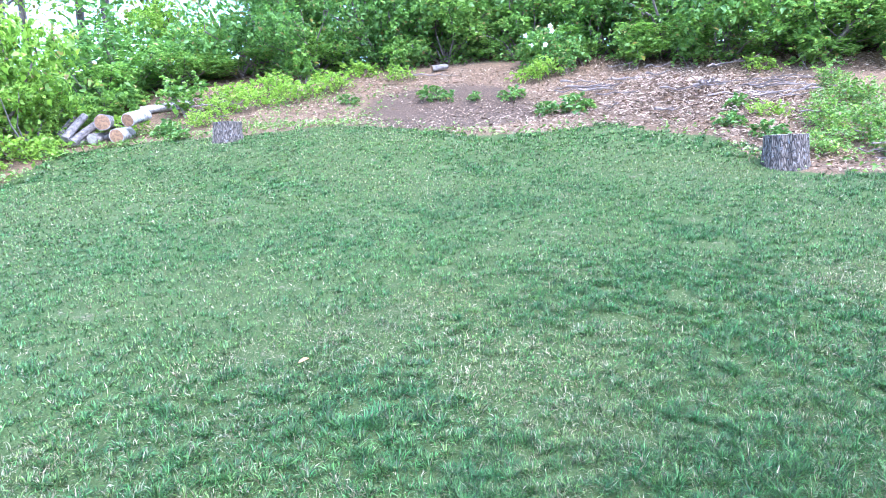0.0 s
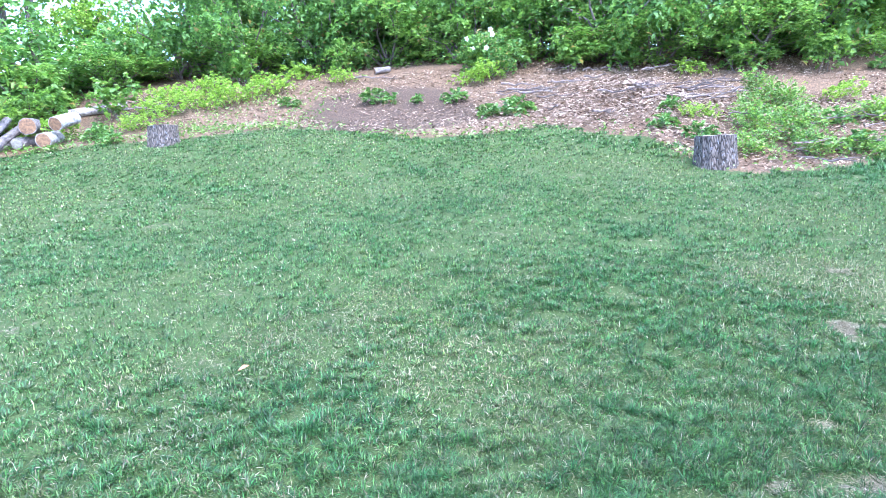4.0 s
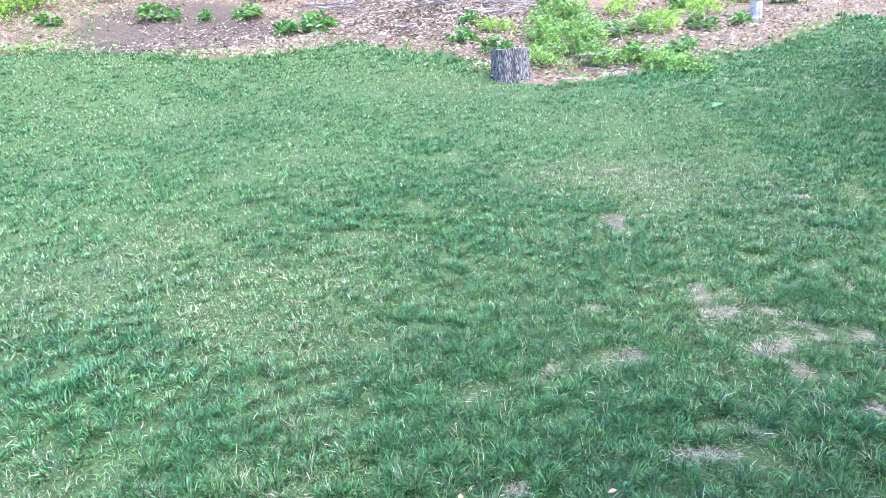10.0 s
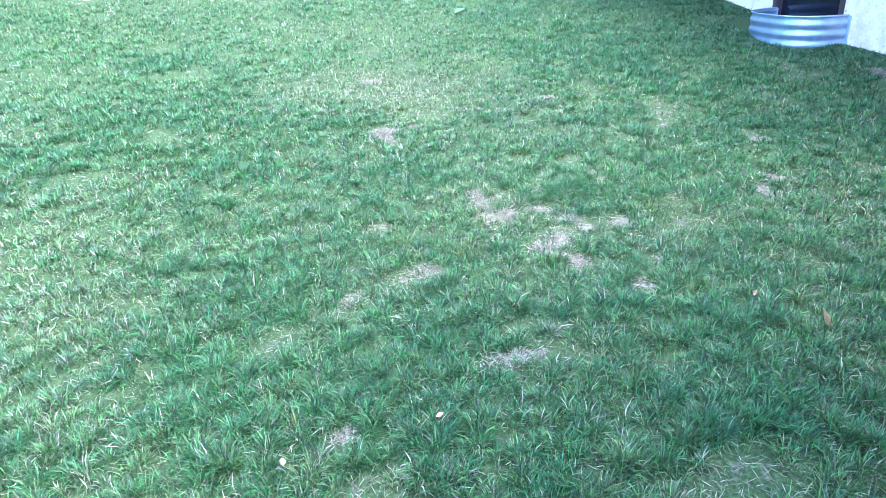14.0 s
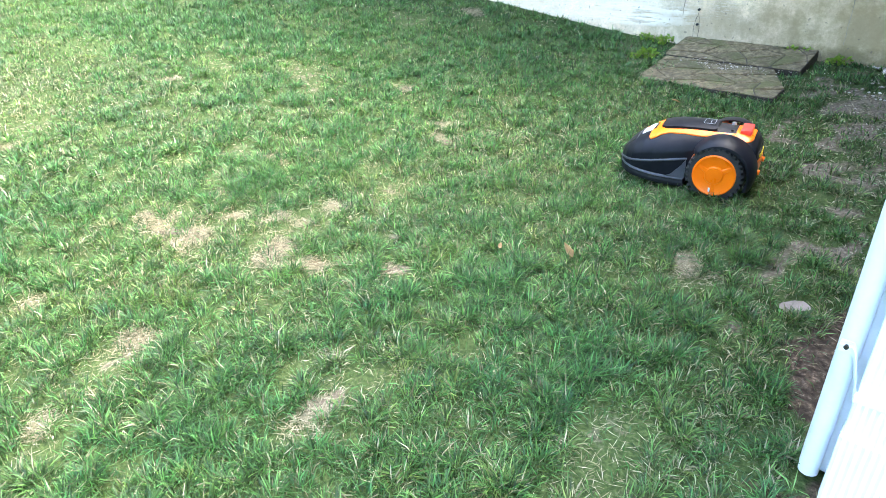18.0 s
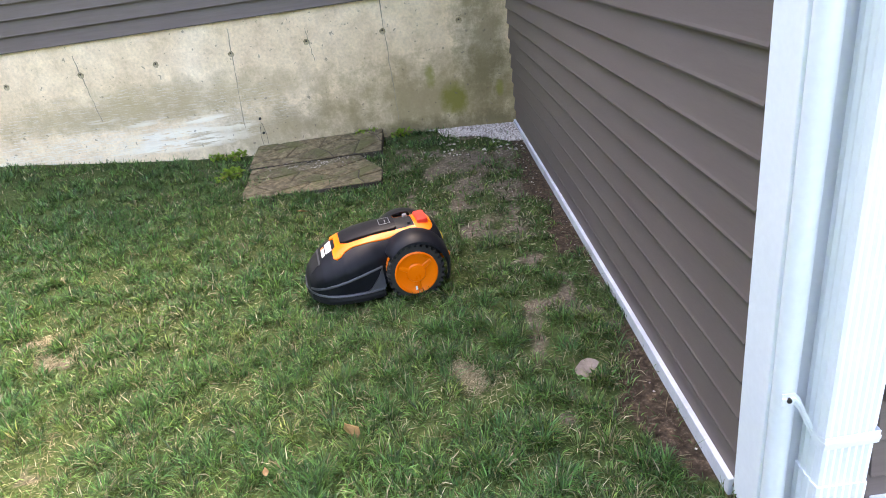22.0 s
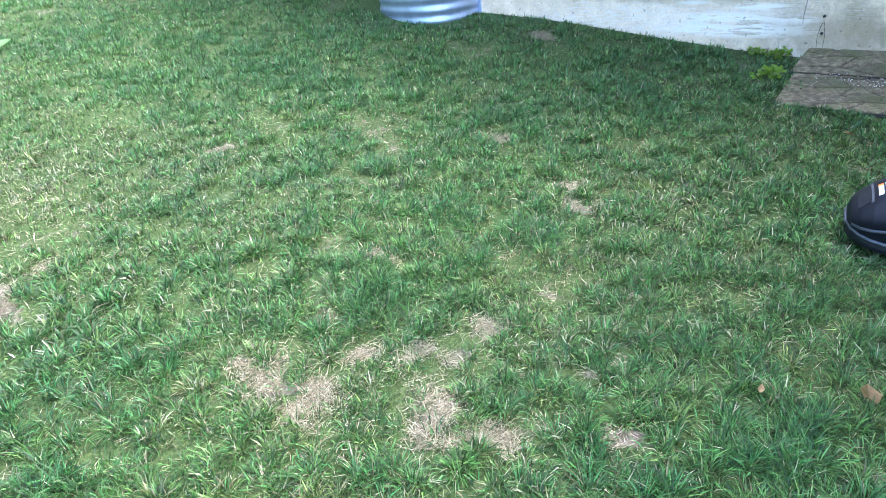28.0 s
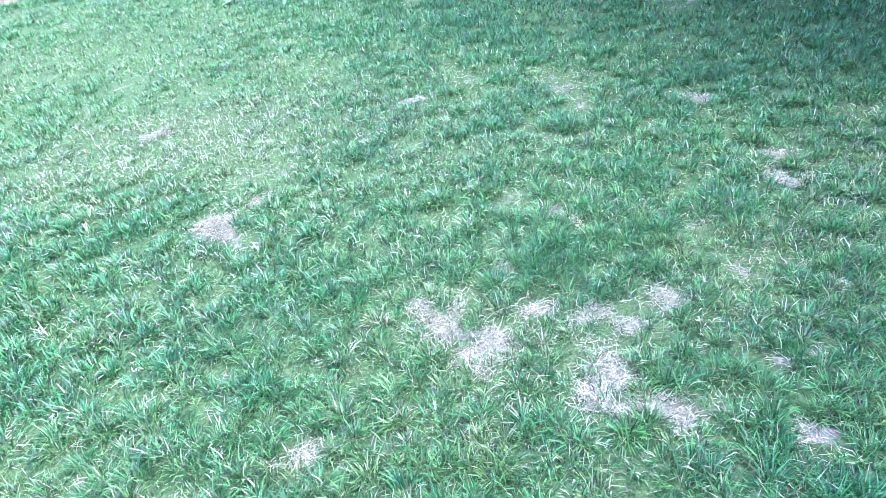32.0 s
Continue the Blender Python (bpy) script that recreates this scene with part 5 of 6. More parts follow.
BACK_SHRUBS = [
    (3, -15.4, -12.2, 0.9, 20, 0.8), (1, -17.0, -10.6, 1.3, 200, 1.1), (3, -15.8, -9.8, 0.9, 100, 0.85), (0, -16.0, -8.2, 1.0, 0, 0.9), (0, -16.6, -6.2, 1.1, 50, 0.9),
    (2, -18.6, -3.9, 1.0, 10, 0.9), (0, -17.6, -4.2, 0.9, 190, 0.8), (3, -18.6, -2.0, 0.8, 40, 0.7), (0, -19.0, -0.6, 0.8, 140, 0.7), (2, -19.8, 0.8, 0.8, 200, 0.7),
]
ROW = FRONT_SHRUBS + MIDDLE_SHRUBS + BACK_SHRUBS
first = set()
for k, x, y, s, turn, tall in ROW:
    if k in first:
        copy_thing(kinds[k], place(None, x, y, s, turn, -0.1, tall))
    else:
        kinds[k].matrix_world = place(None, x, y, s, turn, -0.1, tall)
        kinds[k].scale = (1, 1, 1)
        kinds[k].matrix_world = place(None, x, y, s, turn, -0.1, tall)
        first.add(k)


def thicket():
    """The dense growth behind the shrubs, one mass of leaves."""
    r = np.random.default_rng(33)
    line = [(4, -25.5), (-2, -24.5), (-7, -24.0), (-11.5, -22.6), (-14.2, -20.0), (-16.2, -16.8), (-17.6, -13.0), (-18.6, -9.2), (-19.8, -5.4), (-21.6, -1.2), (-23.4, 3.5), (-25, 9)]
    lumps = []
    for (ax, ay), (bx, by) in zip(line, line[1:]):
        n = int(math.hypot(bx - ax, by - ay) / 0.62)
        for k in range(n):
            f = (k + r.uniform(0, 1)) / n
            x, y = ax + (bx - ax) * f + r.normal(0, 0.5), ay + (by - ay) * f + r.normal(0, 0.5)
            open_part = -13.5 < x < -1 and y < -20
            for q in range(4 if not open_part else 1 + int(r.uniform(0, 2.2))):
                s = r.uniform(0.7, 1.25)
                lumps.append((x, y, float(gz(x, y)) + r.uniform(0.0, 0.9) + q * r.uniform(1.0, 1.5), s, s, s * 0.8))
    v, t = leaf_cloud(lumps_points(lumps, 80000, r, 0.4), 0.225, r, 0.45)
    tagged(tri_mesh("thicket", v, t, LEAF_DARK), "dense green woodland thicket behind the shrubs", "undergrowth", kind="stuff")


thicket()


def tree(seed, h, r0, spread, mat, n, size, low=0.42):
    rr = random.Random(seed)
    lumps = []
    for k in range(16):
        a, d = rr.uniform(0, 6.3), spread * rr.uniform(0.15, 1.0)
        lumps.append((d * math.cos(a), d * math.sin(a), h * rr.uniform(low, 0.98), spread * rr.uniform(0.28, 0.45), spread * rr.uniform(0.28, 0.45), spread * rr.uniform(0.18, 0.3)))
    top = base_empty("tree", Matrix.Identity(4), "tall leafy woodland tree behind the shrubs", "tree", "woodland trees")
    bm = bmesh.new()
    pts = [(0.06 * math.sin(k), 0.06 * math.cos(2 * k), -0.3 + (h * 0.85 + 0.3) * k / 7) for k in range(8)]
    tube(bm, pts, [r0 * (1.25 - 0.15 * k) for k in range(8)], 10, 0.12, seed)
    part("trunk", bm, TRUNK, top)
    for k, l in enumerate(lumps[:9]):
        bm = bmesh.new()
        a = Vector((0, 0, l[2] * 0.72))
        b = Vector(l[:3])
        tube(bm, [a, a.lerp(b, 0.5) + Vector((0, 0, 0.15)), b], [r0 * 0.4, r0 * 0.25, r0 * 0.08], 6)
        part("limb", bm, TRUNK, top)
    v, t = leaf_cloud(lumps_points(lumps, n, np.random.default_rng(seed)), size, np.random.default_rng(seed + 1), 0.4)
    tri_mesh("crown", v, t, mat, top)
    return top


def tall_tree():
    """A slim bare trunk whose crown starts high."""
    top = tree(43, 15.0, 0.11, 2.4, LEAF_BRIGHT, 6500, 0.16, 0.22)
    return top


trees = [tree(41, 9.0, 0.16, 2.6, LEAF_MID, 8000, 0.20), tree(42, 10.5, 0.20, 2.9, LEAF_DARK, 8500, 0.20), tall_tree()]
STAND = [(2, -8.2, -26.5, 1.0, 0), (2, -10.6, -25.2, 1.1, 40), (2, -9.9, -29.0, 1.0, 120), (2, -12.6, -25.8, 0.9, 200), (2, -12.2, -29.5, 1.2, 10), (1, -14.5, -21.0, 1.0, 90), (0, -16.0, -18.6, 1.0, 130), (1, -17.6, -15.8, 1.05, 10), (0, -18.6, -12.6, 1.1, 220), (1, -19.2, -9.6, 1.0, 300), (1, -20.2, -6.6, 1.05, 200), (0, -21.5, -3.6, 1.0, 70), (1, -23.5, 0.5, 1.0, 30), (0, -24.5, 4.5, 1.0, 180), (0, -3.0, -27.0, 1.0, 250)]
first = set()
for k, x, y, s, turn in STAND:
    m = place(None, x, y, s, turn, -0.1)
    if k in first:
        copy_thing(trees[k], m)
    else:
        trees[k].matrix_world = m
        first.add(k)


# weeds and low cover, each clump a thing of its own
def weed(seed, n, size, w, h, mat, label, stem_r=0.008):
    r = np.random.default_rng(seed)
    rr = random.Random(seed)
    lumps = [(rr.uniform(-w, w) * 0.6, rr.uniform(-w, w) * 0.6, h * rr.uniform(0.3, 0.75), w * 0.55, w * 0.55, h * 0.4) for _ in range(6)]
    top = base_empty("weed_clump", Matrix.Identity(4), label, "weed", "weeds in the mulch")
    for l in lumps[:3]:
        part("stem", twiggy([l], rr, (0, 0, 0), stem_r, 4), TWIG, top)
    v, t = leaf_cloud(lumps_points(lumps, n, r, 0.3), size, r, 0.7)
    tri_mesh("leaves", v, t, mat, top)
    return top


W = [weed(51, 420, 0.09, 0.32, 0.28, LEAF_BLUE, "low bright green weed clump in the mulch"), weed(52, 700, 0.075, 0.5, 0.45, LEAF_BRIGHT, "bushy yellow-green weed clump"), weed(53, 500, 0.10, 0.4, 0.7, LEAF_MID, "upright green weed clump")]
BANK_WEEDS = [
    (0, -11.4, -13.7, 1.1), (0, -11.7, -12.85, 0.6), (0, -11.95, -12.1, 0.9), (0, -11.5, -10.4, 1.2), (0, -11.3, -10.9, 0.8), (0, -10.6, -15.6, 0.7), (1, -13.6, -11.8, 1.0), (1, -13.2, -12.2, 0.8),
    (2, -13.9, -12.4, 1.1), (2, -14.6, -11.4, 1.0), (1, -9.0, -18.2, 1.0), (1, -9.7, -17.6, 1.0), (1, -10.3, -17.2, 1.1), (1, -10.9, -16.9, 1.0), (1, -9.6, -18.9, 1.2), (2, -8.6, -19.2, 1.2),
    (1, -11.4, -16.6, 1.0), (1, -8.4, -18.1, 0.8), (1, -10.4, -18.2, 1.2), (2, -11.3, -17.8, 1.2),
]
STUMP_WEEDS = [
    (1, -12.2, -16.6, 1.1), (2, -12.9, -15.8, 1.1), (1, -12.4, -15.3, 0.8), (0, -7.4, -18.2, 1.0), (1, -7.0, -19.4, 1.1), (2, -7.6, -20.2, 1.4), (2, -6.0, -20.2, 1.3), (1, -5.0, -19.5, 1.0),
    (1, -4.3, -19.2, 1.0), (0, -7.2, -17.6, 0.8), (0, -10.9, -7.3, 0.8), (0, -10.4, -6.6, 0.9), (1, -11.6, -6.7, 0.7), (0, -12.0, -7.4, 0.8), (2, -14.6, -10.1, 1.2), (2, -15.0, -8.9, 1.1),
    (1, -15.2, -7.4, 0.9), (2, -15.6, -6.4, 1.2), (2, -16.2, -4.6, 1.2), (1, -14.4, -4.4, 0.8),
]
SLOPE_WEEDS = [
    (1, -12.5, -3.9, 0.9), (0, -11.9, -4.6, 0.9), (0, -12.8, -2.9, 0.8), (1, -14.2, -2.6, 0.9), (2, -17.0, -2.6, 1.2), (1, -15.9, -1.5, 1.0), (0, -13.3, -2.1, 0.7), (1, -18.0, -0.6, 1.1),
    (0, -16.6, -3.4, 0.9), (0, -17.2, -1.6, 0.9), (1, -16.4, -0.4, 0.8), (2, -17.6, 0.4, 0.9), (0, -15.2, -3.0, 0.8), (0, -15.0, -0.8, 0.9), (0, -10.5, -4.4, 0.9), (0, -11.1, -3.6, 0.8),
]
SPOTS = BANK_WEEDS + STUMP_WEEDS + SLOPE_WEEDS
first = set()
for i, (k, x, y, s) in enumerate(SPOTS):
    m = place(None, x, y, s, 67 * i, -0.02)
    if k in first:
        copy_thing(W[k], m)
    else:
        W[k].matrix_world = m
        first.add(k)

# small weeds round the slabs and at the foot of the wall
SLAB_WEED = weed(54, 240, 0.026, 0.07, 0.05, LEAF_BRIGHT, "small yellow-green weed beside the stone slabs", 0.0015)
for i, (x, y, s) in enumerate(((-2.36, -0.09, 1.2), (-2.28, -0.60, 1.1), (-2.24, -0.52, 0.8), (-2.5, -0.06, 0.8), (-1.30, -0.035, 0.7), (-1.22, -0.035, 0.6), (-0.98, -0.05, 0.9))):
    m = place(None, x, y, s, 67 * i, 0.06 if -2.17 < x < -1.12 else 0.0)
    if i:
        copy_thing(SLAB_WEED, m)
    else:
        SLAB_WEED.matrix_world = m

# mound of weeds and brush beside the stump
r = np.random.default_rng(61)
mound = base_empty("weed_mound", Matrix.Translation(gp(-10.7, -5.3, -0.05)), "overgrown mound of weeds and brush beside the stump", "weeds")
rr = random.Random(4)
lumps = []
for k in range(110):
    x, y = rr.uniform(-1.9, 0.95), rr.uniform(-0.75, 2.1)
    if y > 1.0 + 0.9 * math.sin(2.3 * x) or rr.random() < 0.12 * (y + 0.75):
        continue
    hill = 0.14 + 0.60 * math.exp(-((x + 1.35) ** 2 + (y + 0.55) ** 2) / 0.30) + 0.34 * math.exp(-((x + 0.3) ** 2 + y ** 2) / 0.7)
    q = rr.uniform(0.13, 0.30)
    lumps.append((x, y, float(gz(x - 10.7, y - 5.3) - gz(-10.7, -5.3)) + hill * rr.uniform(0.6, 1.1), q, q, q * 0.75))
for l in lumps[:9]:
    part("stem", twiggy([l], rr, (l[0], l[1], l[2] - 0.35), 0.010, 5), TWIG, mound)
v, t = leaf_cloud(lumps_points(lumps, 15000, r, 0.2), 0.050, r, 0.6)
tri_mesh("leaves", v, t, WEEDY, mound)
v, t = leaf_cloud(lumps_points([l for l in lumps if l[3] > 0.22] or lumps[:6], 2600, r, 0.4), 0.045, r, 0.6)
tri_mesh("top_leaves", v, t, LEAF_BRIGHT, mound)


# white flowers on a bush
def flower_bush():
    r = random.Random(71)
    b = shrub(71, LEAF_BLUE, 2200, 0.09, [(0, 0, 0.5, 0.5, 0.6, 0.4), (0.1, 0.5, 0.4, 0.4, 0.4, 0.3), (0, -0.3, 0.75, 0.4, 0.4, 0.3)], "flower_bush", "low bush with a few white flowers", "bush", "", trunk_r=0.012)
    b.matrix_world = Matrix.Translation(gp(-14.1, -12.05, 0.0))
    for k in range(5):
        bm = bmesh.new()
        c = Vector((0.45 + r.uniform(-0.1, 0.1), r.uniform(-0.45, 0.45), r.uniform(0.55, 0.95)))
        for q in range(5):
            a = 2 * math.pi * q / 5
            d = Vector((0.25, math.cos(a), math.sin(a))) * 0.075
            e = Vector((0.1, math.cos(a + 0.6), math.sin(a + 0.6))) * 0.045
            f = Vector((0.1, math.cos(a - 0.6), math.sin(a - 0.6))) * 0.045
            bm.faces.new([bm.verts.new(p) for p in (c, c + e, c + d, c + f)])
        part("flower", bm, PETAL, b)


flower_bush()


# ---- wood chips and dead twigs on the bank ----
def chips():
    r = np.random.default_rng(81)
    n = 270000
    x, y = r.uniform(-22, -8.5, n), r.uniform(-20, 3.0, n)
    d = lawn_depth(x, y)
    u = -x - 0.45 * (y + 5)
    heap = np.exp(-(((x + 12.6) / 1.9) ** 2 + ((y + 8.3) / 2.0) ** 2))
    right = np.exp(-(((x + 14.0) / 2.2) ** 2 + ((y + 3.4) / 2.2) ** 2))
    keep = (d < -0.05) & (u < 22) & (r.uniform(0, 1, n) < 0.26 + 0.55 * np.maximum(heap, 0.35 * right))
    keep &= ~((np.hypot((x + 11.0) / 1.3, (y + 13.1) / 1.8) < 1) & (r.uniform(0, 1, n) < 0.1))
    x, y, heap = x[keep], y[keep], heap[keep]
    n = len(x)
    c = np.stack([x, y, gz(x, y) + 0.015 + 0.16 * heap * r.uniform(0.3, 1, n)], 1)
    a, b, q = turns(n, r, 1.6)
    ln, w = (r.uniform(0.012, 0.045, n) * (1 + 0.8 * heap))[:, None], r.uniform(0.005, 0.013, n)[:, None]
    p0, p1 = c - a * ln, c + a * ln
    v = np.stack([p0 - b * w, p0 + b * w, p1 + b * w * 0.7 + q * 0.008, p1 - b * w * 0.7], 1).reshape(-1, 3)
    k = 4 * np.arange(n)[:, None]
    t = np.concatenate([k + [0, 1, 2], k + [0, 2, 3]])
    tagged(tri_mesh("wood_chips", v, t, CHIP), "pinkish grey wood chips and bark mulch on the bank", "mulch", kind="stuff")


chips()


def ground_cover():
    """Low seedlings, grass and weeds creeping from the lawn's edge into the litter."""
    r = np.random.default_rng(85)
    n = 150000
    x, y = r.uniform(-17, -2, n), r.uniform(-20.5, 0.5, n)
    d = lawn_depth(x, y)
    left = np.clip((-14.2 - y) / 1.5, 0, 1)
    want = np.exp(-np.abs(d) / (0.22 + 0.5 * left)) * (0.45 + 0.55 * left) + 0.28 * left * (d > -2.6)
    clump = np.clip(0.5 + waves(x, y, 4.5, 87) * 0.7 + waves(x, y, 13, 88) * 0.4, 0, 1)
    keep = (d < 0.25) & (d > -3.5) & (r.uniform(0, 1, n) < want * clump)
    x, y = x[keep], y[keep]
    c = np.stack([x, y, gz(x, y) + r.uniform(0.02, 0.12, len(x))], 1)
    v, t = leaf_cloud(c, 0.075, r, 0.7, 0.5)
    tagged(tri_mesh("ground_cover", v, t, WEEDY), "low green seedlings and weeds creeping over the litter", "weeds", kind="stuff")


ground_cover()


def dead_branch(x, y, turn, ln, r0, seed, dz=0.08):
    rr = random.Random(seed)
    br = base_empty("fallen_branch", Matrix.Translation(gp(x, y, dz)) @ Matrix.Rotation(radians(turn), 4, "Z"), "dry grey fallen branch lying on the mulch", "branch", "fallen branches")
    bm = bmesh.new()
    pts = [(ln * (k / 5 - 0.5), rr.uniform(-0.06, 0.06), rr.uniform(-0.02, 0.06)) for k in range(6)]
    tube(bm, pts, [r0 * (1 - 0.13 * k) for k in range(6)], 6, 0.2, seed)
    part("limb", bm, TWIG, br)
    for k in (2, 3, 4):
        bm = bmesh.new()
        p = Vector(pts[k])
        e = p + Vector((rr.uniform(0.1, 0.3), rr.choice((-1, 1)) * rr.uniform(0.1, 0.3), rr.uniform(0.02, 0.15))) * ln * 0.7
        tube(bm, [p, p.lerp(e, 0.5), e], [r0 * 0.5, r0 * 0.35, r0 * 0.12], 5)
        part("twig", bm, TWIG, br)


rr = random.Random(92)
for k in range(16):
    dead_branch(-10.6 + rr.gauss(0, 0.55), -5.0 + rr.gauss(0, 0.6), rr.uniform(0, 180), rr.uniform(0.4, 0.9), rr.uniform(0.007, 0.015), 500 + k, 0.06 + rr.uniform(0, 0.22))
for k in range(12):
    dead_branch(-9.0 + rr.gauss(0, 0.45), -18.6 + rr.gauss(0, 0.35), rr.uniform(0, 180), rr.uniform(0.5, 1.1), rr.uniform(0.01, 0.02), 540 + k, 0.08 + rr.uniform(0, 0.2))
rr = random.Random(91)
for k in range(34):
    dead_branch(-13.1 + rr.gauss(0, 0.75), -8.4 + rr.gauss(0, 1.3), rr.uniform(0, 180), rr.uniform(0.5, 1.4), rr.uniform(0.012, 0.028), 300 + k, 0.1 + rr.uniform(0, 0.12))
for k, (x, y, turn) in enumerate(((-14.6, -7.0, 95), (-14.9, -6.4, 80), (-12.3, -4.2, 30), (-13.4, -3.4, 100), (-13.9, -2.2, 60), (-9.6, -4.9, 40), (-13.0, -10.4, 70), (-9.0, -19.6, 30), (-8.8, -20.2, 60), (-12.8, -14.6, 130), (-12.0, -4.9, 150), (-11.6, -5.0, 20))):
    dead_branch(x, y, turn, 1.2, 0.022, 400 + k, 0.05)


# ---- gravel in the corner ----
def gravel():
    r = np.random.default_rng(101)
    n = 9000
    x, y = -0.76 * r.uniform(0, 1, n) - 0.02, -r.uniform(0, 1, n) * 0.55 - 0.01
    ok = -y < 0.03 + 0.52 * np.clip(1.05 + x / 0.58 + 0.2 * waves(x, y, 9, 61), 0, 1)
    x, y = x[ok], y[ok]
    m = 90
    x = np.concatenate([x, r.uniform(-0.2, -0.03, m), r.uniform(-1.0, -0.1, 240)])
    y = np.concatenate([y, -4.0 * r.uniform(0, 1, m) ** 1.3, -0.3 - 1.5 * r.uniform(0, 1, 240) ** 1.4])
    ok = (x > -1.1) & (y > -4.2) & (x < -0.03)
    x, y = x[ok], y[ok]
    m = 260
    gx, gy = r.normal(-1.62, 0.24, m), r.normal(-0.52, 0.06, m)
    on = (np.abs(gx + 1.6) < 0.48) & (np.abs(gy + 0.55) < 0.2)
    gx, gy = gx[on], gy[on]
    x, y = np.concatenate([x, gx]), np.concatenate([y, gy])
    n = len(x)
    s = np.where((x > -0.75) & (y > -0.7), r.uniform(0.006, 0.017, n), r.uniform(0.0025, 0.0065, n))[:, None]
    z = np.where(x < -1.1, np.where(y > -0.44, 0.075 + 0.158 * (y + 0.44), 0.070 + 0.056 * (y + 0.45)), gz(x, y) + 0.004)
    c = np.stack([x, y, z], 1)
    oct_v = np.array([(1, 0, 0), (0, 1, 0), (-1, 0, 0), (0, -1, 0), (0, 0, 0.7), (0, 0, -0.7)])
    v = (c[:, None, :] + s[:, :, None] * oct_v[None] * r.uniform(0.6, 1.3, (n, 6, 1))).reshape(-1, 3)
    k = 6 * np.arange(n)[:, None]
    t = np.concatenate([k + f for f in ([0, 1, 4], [1, 2, 4], [2, 3, 4], [3, 0, 4], [1, 0, 5], [2, 1, 5], [3, 2, 5], [0, 3, 5])])
    tagged(tri_mesh("gravel", v, t, GRAVEL), "pale grey gravel in the corner of the house", "gravel", kind="stuff")


gravel()


def stone(x, y, r0, seed, label):
    rr = random.Random(seed)
    bm = bmesh.new()
    bmesh.ops.create_icosphere(bm, subdivisions=3, radius=r0)
    f1, f2 = rr.uniform(0, 6), rr.uniform(0, 6)
    for v in bm.verts:
        a = math.atan2(v.co.y, v.co.x)
        k = 1 + 0.14 * math.sin(2 * a + f1) + 0.11 * math.sin(3 * a + f2) + 0.07 * math.sin(7 * a + f1) + rr.uniform(-0.04, 0.04)
        v.co = Vector((v.co.x * 1.35 * k, v.co.y * k, math.copysign(min(abs(v.co.z), 0.35 * r0), v.co.z) * 0.5))
    ob = part("flat_stone", bm, ROCK, smooth=True)
    ob.matrix_world = Matrix.Translation(gp(x, y, -0.008)) @ Matrix.Rotation(rr.uniform(0, 3), 4, "Z")
    tagged(ob, label, "stone")


stone(-0.26, -3.36, 0.047, 5, "flat pinkish stone sunk in the grass by the siding")
stone(-0.62, -1.18, 0.035, 6, "small flat stone in the thin grass")


# ---- single fallen leaves ----
def fallen_leaf(x, y, size, turn, up, mat, label):
    bm = bmesh.new()
    pts = [(0, -0.5, 0), (0.28, -0.2, 0.10), (0.36, 0.1, 0.14), (0, 0.6, 0.02), (-0.34, 0.12, 0.16), (-0.26, -0.2, 0.10), (0, 0.05, 0.0)]
    vs = [bm.verts.new(Vector(p) * size) for p in pts]
    ws = [bm.verts.new(Vector(p) * size - Vector((0, 0, 0.0015))) for p in pts]
    for k in range(6):
        bm.faces.new((vs[6], vs[k], vs[(k + 1) % 6]))
        bm.faces.new((ws[6], ws[(k + 1) % 6], ws[k]))
        bm.faces.new((vs[k], ws[k], ws[(k + 1) % 6], vs[(k + 1) % 6]))
    ob = part("fallen_leaf", bm, mat)
    ob.matrix_world = Matrix.Translation(gp(x, y, 0.045)) @ pose(0, 0, 0, up, 10, turn)
    tagged(ob, label, "leaf", "fallen leaves")


fallen_leaf(-1.69, -8.54, 0.075, 40, 20, DEAD_LEAF, "curled orange-brown dead leaf on the grass")
fallen_leaf(-1.08, -3.595, 0.085, 160, 75, DEAD_LEAF, "pale tan dead leaf standing in the grass")
fallen_leaf(-0.89, -5.2, 0.028, 10, 15, DEAD_LEAF, "small pale dead leaf on the grass")
fallen_leaf(-0.80, -5.71, 0.028, 100, 15, DEAD_LEAF, "small pale dead leaf on the grass")
fallen_leaf(-1.336, -3.724, 0.028, 20, 70, DEAD_LEAF, "narrow tan dead leaf standing in the grass")
fallen_leaf(-1.58, -1.48, 0.06, 120, 20, DEAD_LEAF, "brown dead leaf on the grass near the slabs")
fallen_leaf(-2.81, -2.40, 0.055, 220, 25, DEAD_LEAF, "small brown dead leaf on the grass")
fallen_leaf(-7.66, -3.6, 0.16, 20, 15, LEAF_BLUE, "pale green fallen leaf on the lawn")


# ---- the lawn ----
# where the grass is thin and yellow, and where it is thick, partly in place of shade: x, y, radius
THIN = [(-5.1, -4.95, 0.5), (-5.5, -4.3, 0.9), (-4.7, -4.6, 0.5), (-4.7, -5.5, 0.6), (-8.1, -7.3, 1.4), (-5.2, -8.1, 0.8), (-2.6, -7.1, 0.7), (-2.1, -7.0, 0.6), (-2.7, -10.2, 0.8), (-2.2, -8.5, 0.6), (-3.0, -8.3, 0.6), (-7.4, -13.7, 1.5), (-3.6, -15.2, 1.3), (-8.6, -8.4, 1.1), (-9.0, -7.2, 0.9), (-6.3, -10.6, 0.9), (-6.9, -5.3, 0.8), (-7.6, -4.1, 0.8)]
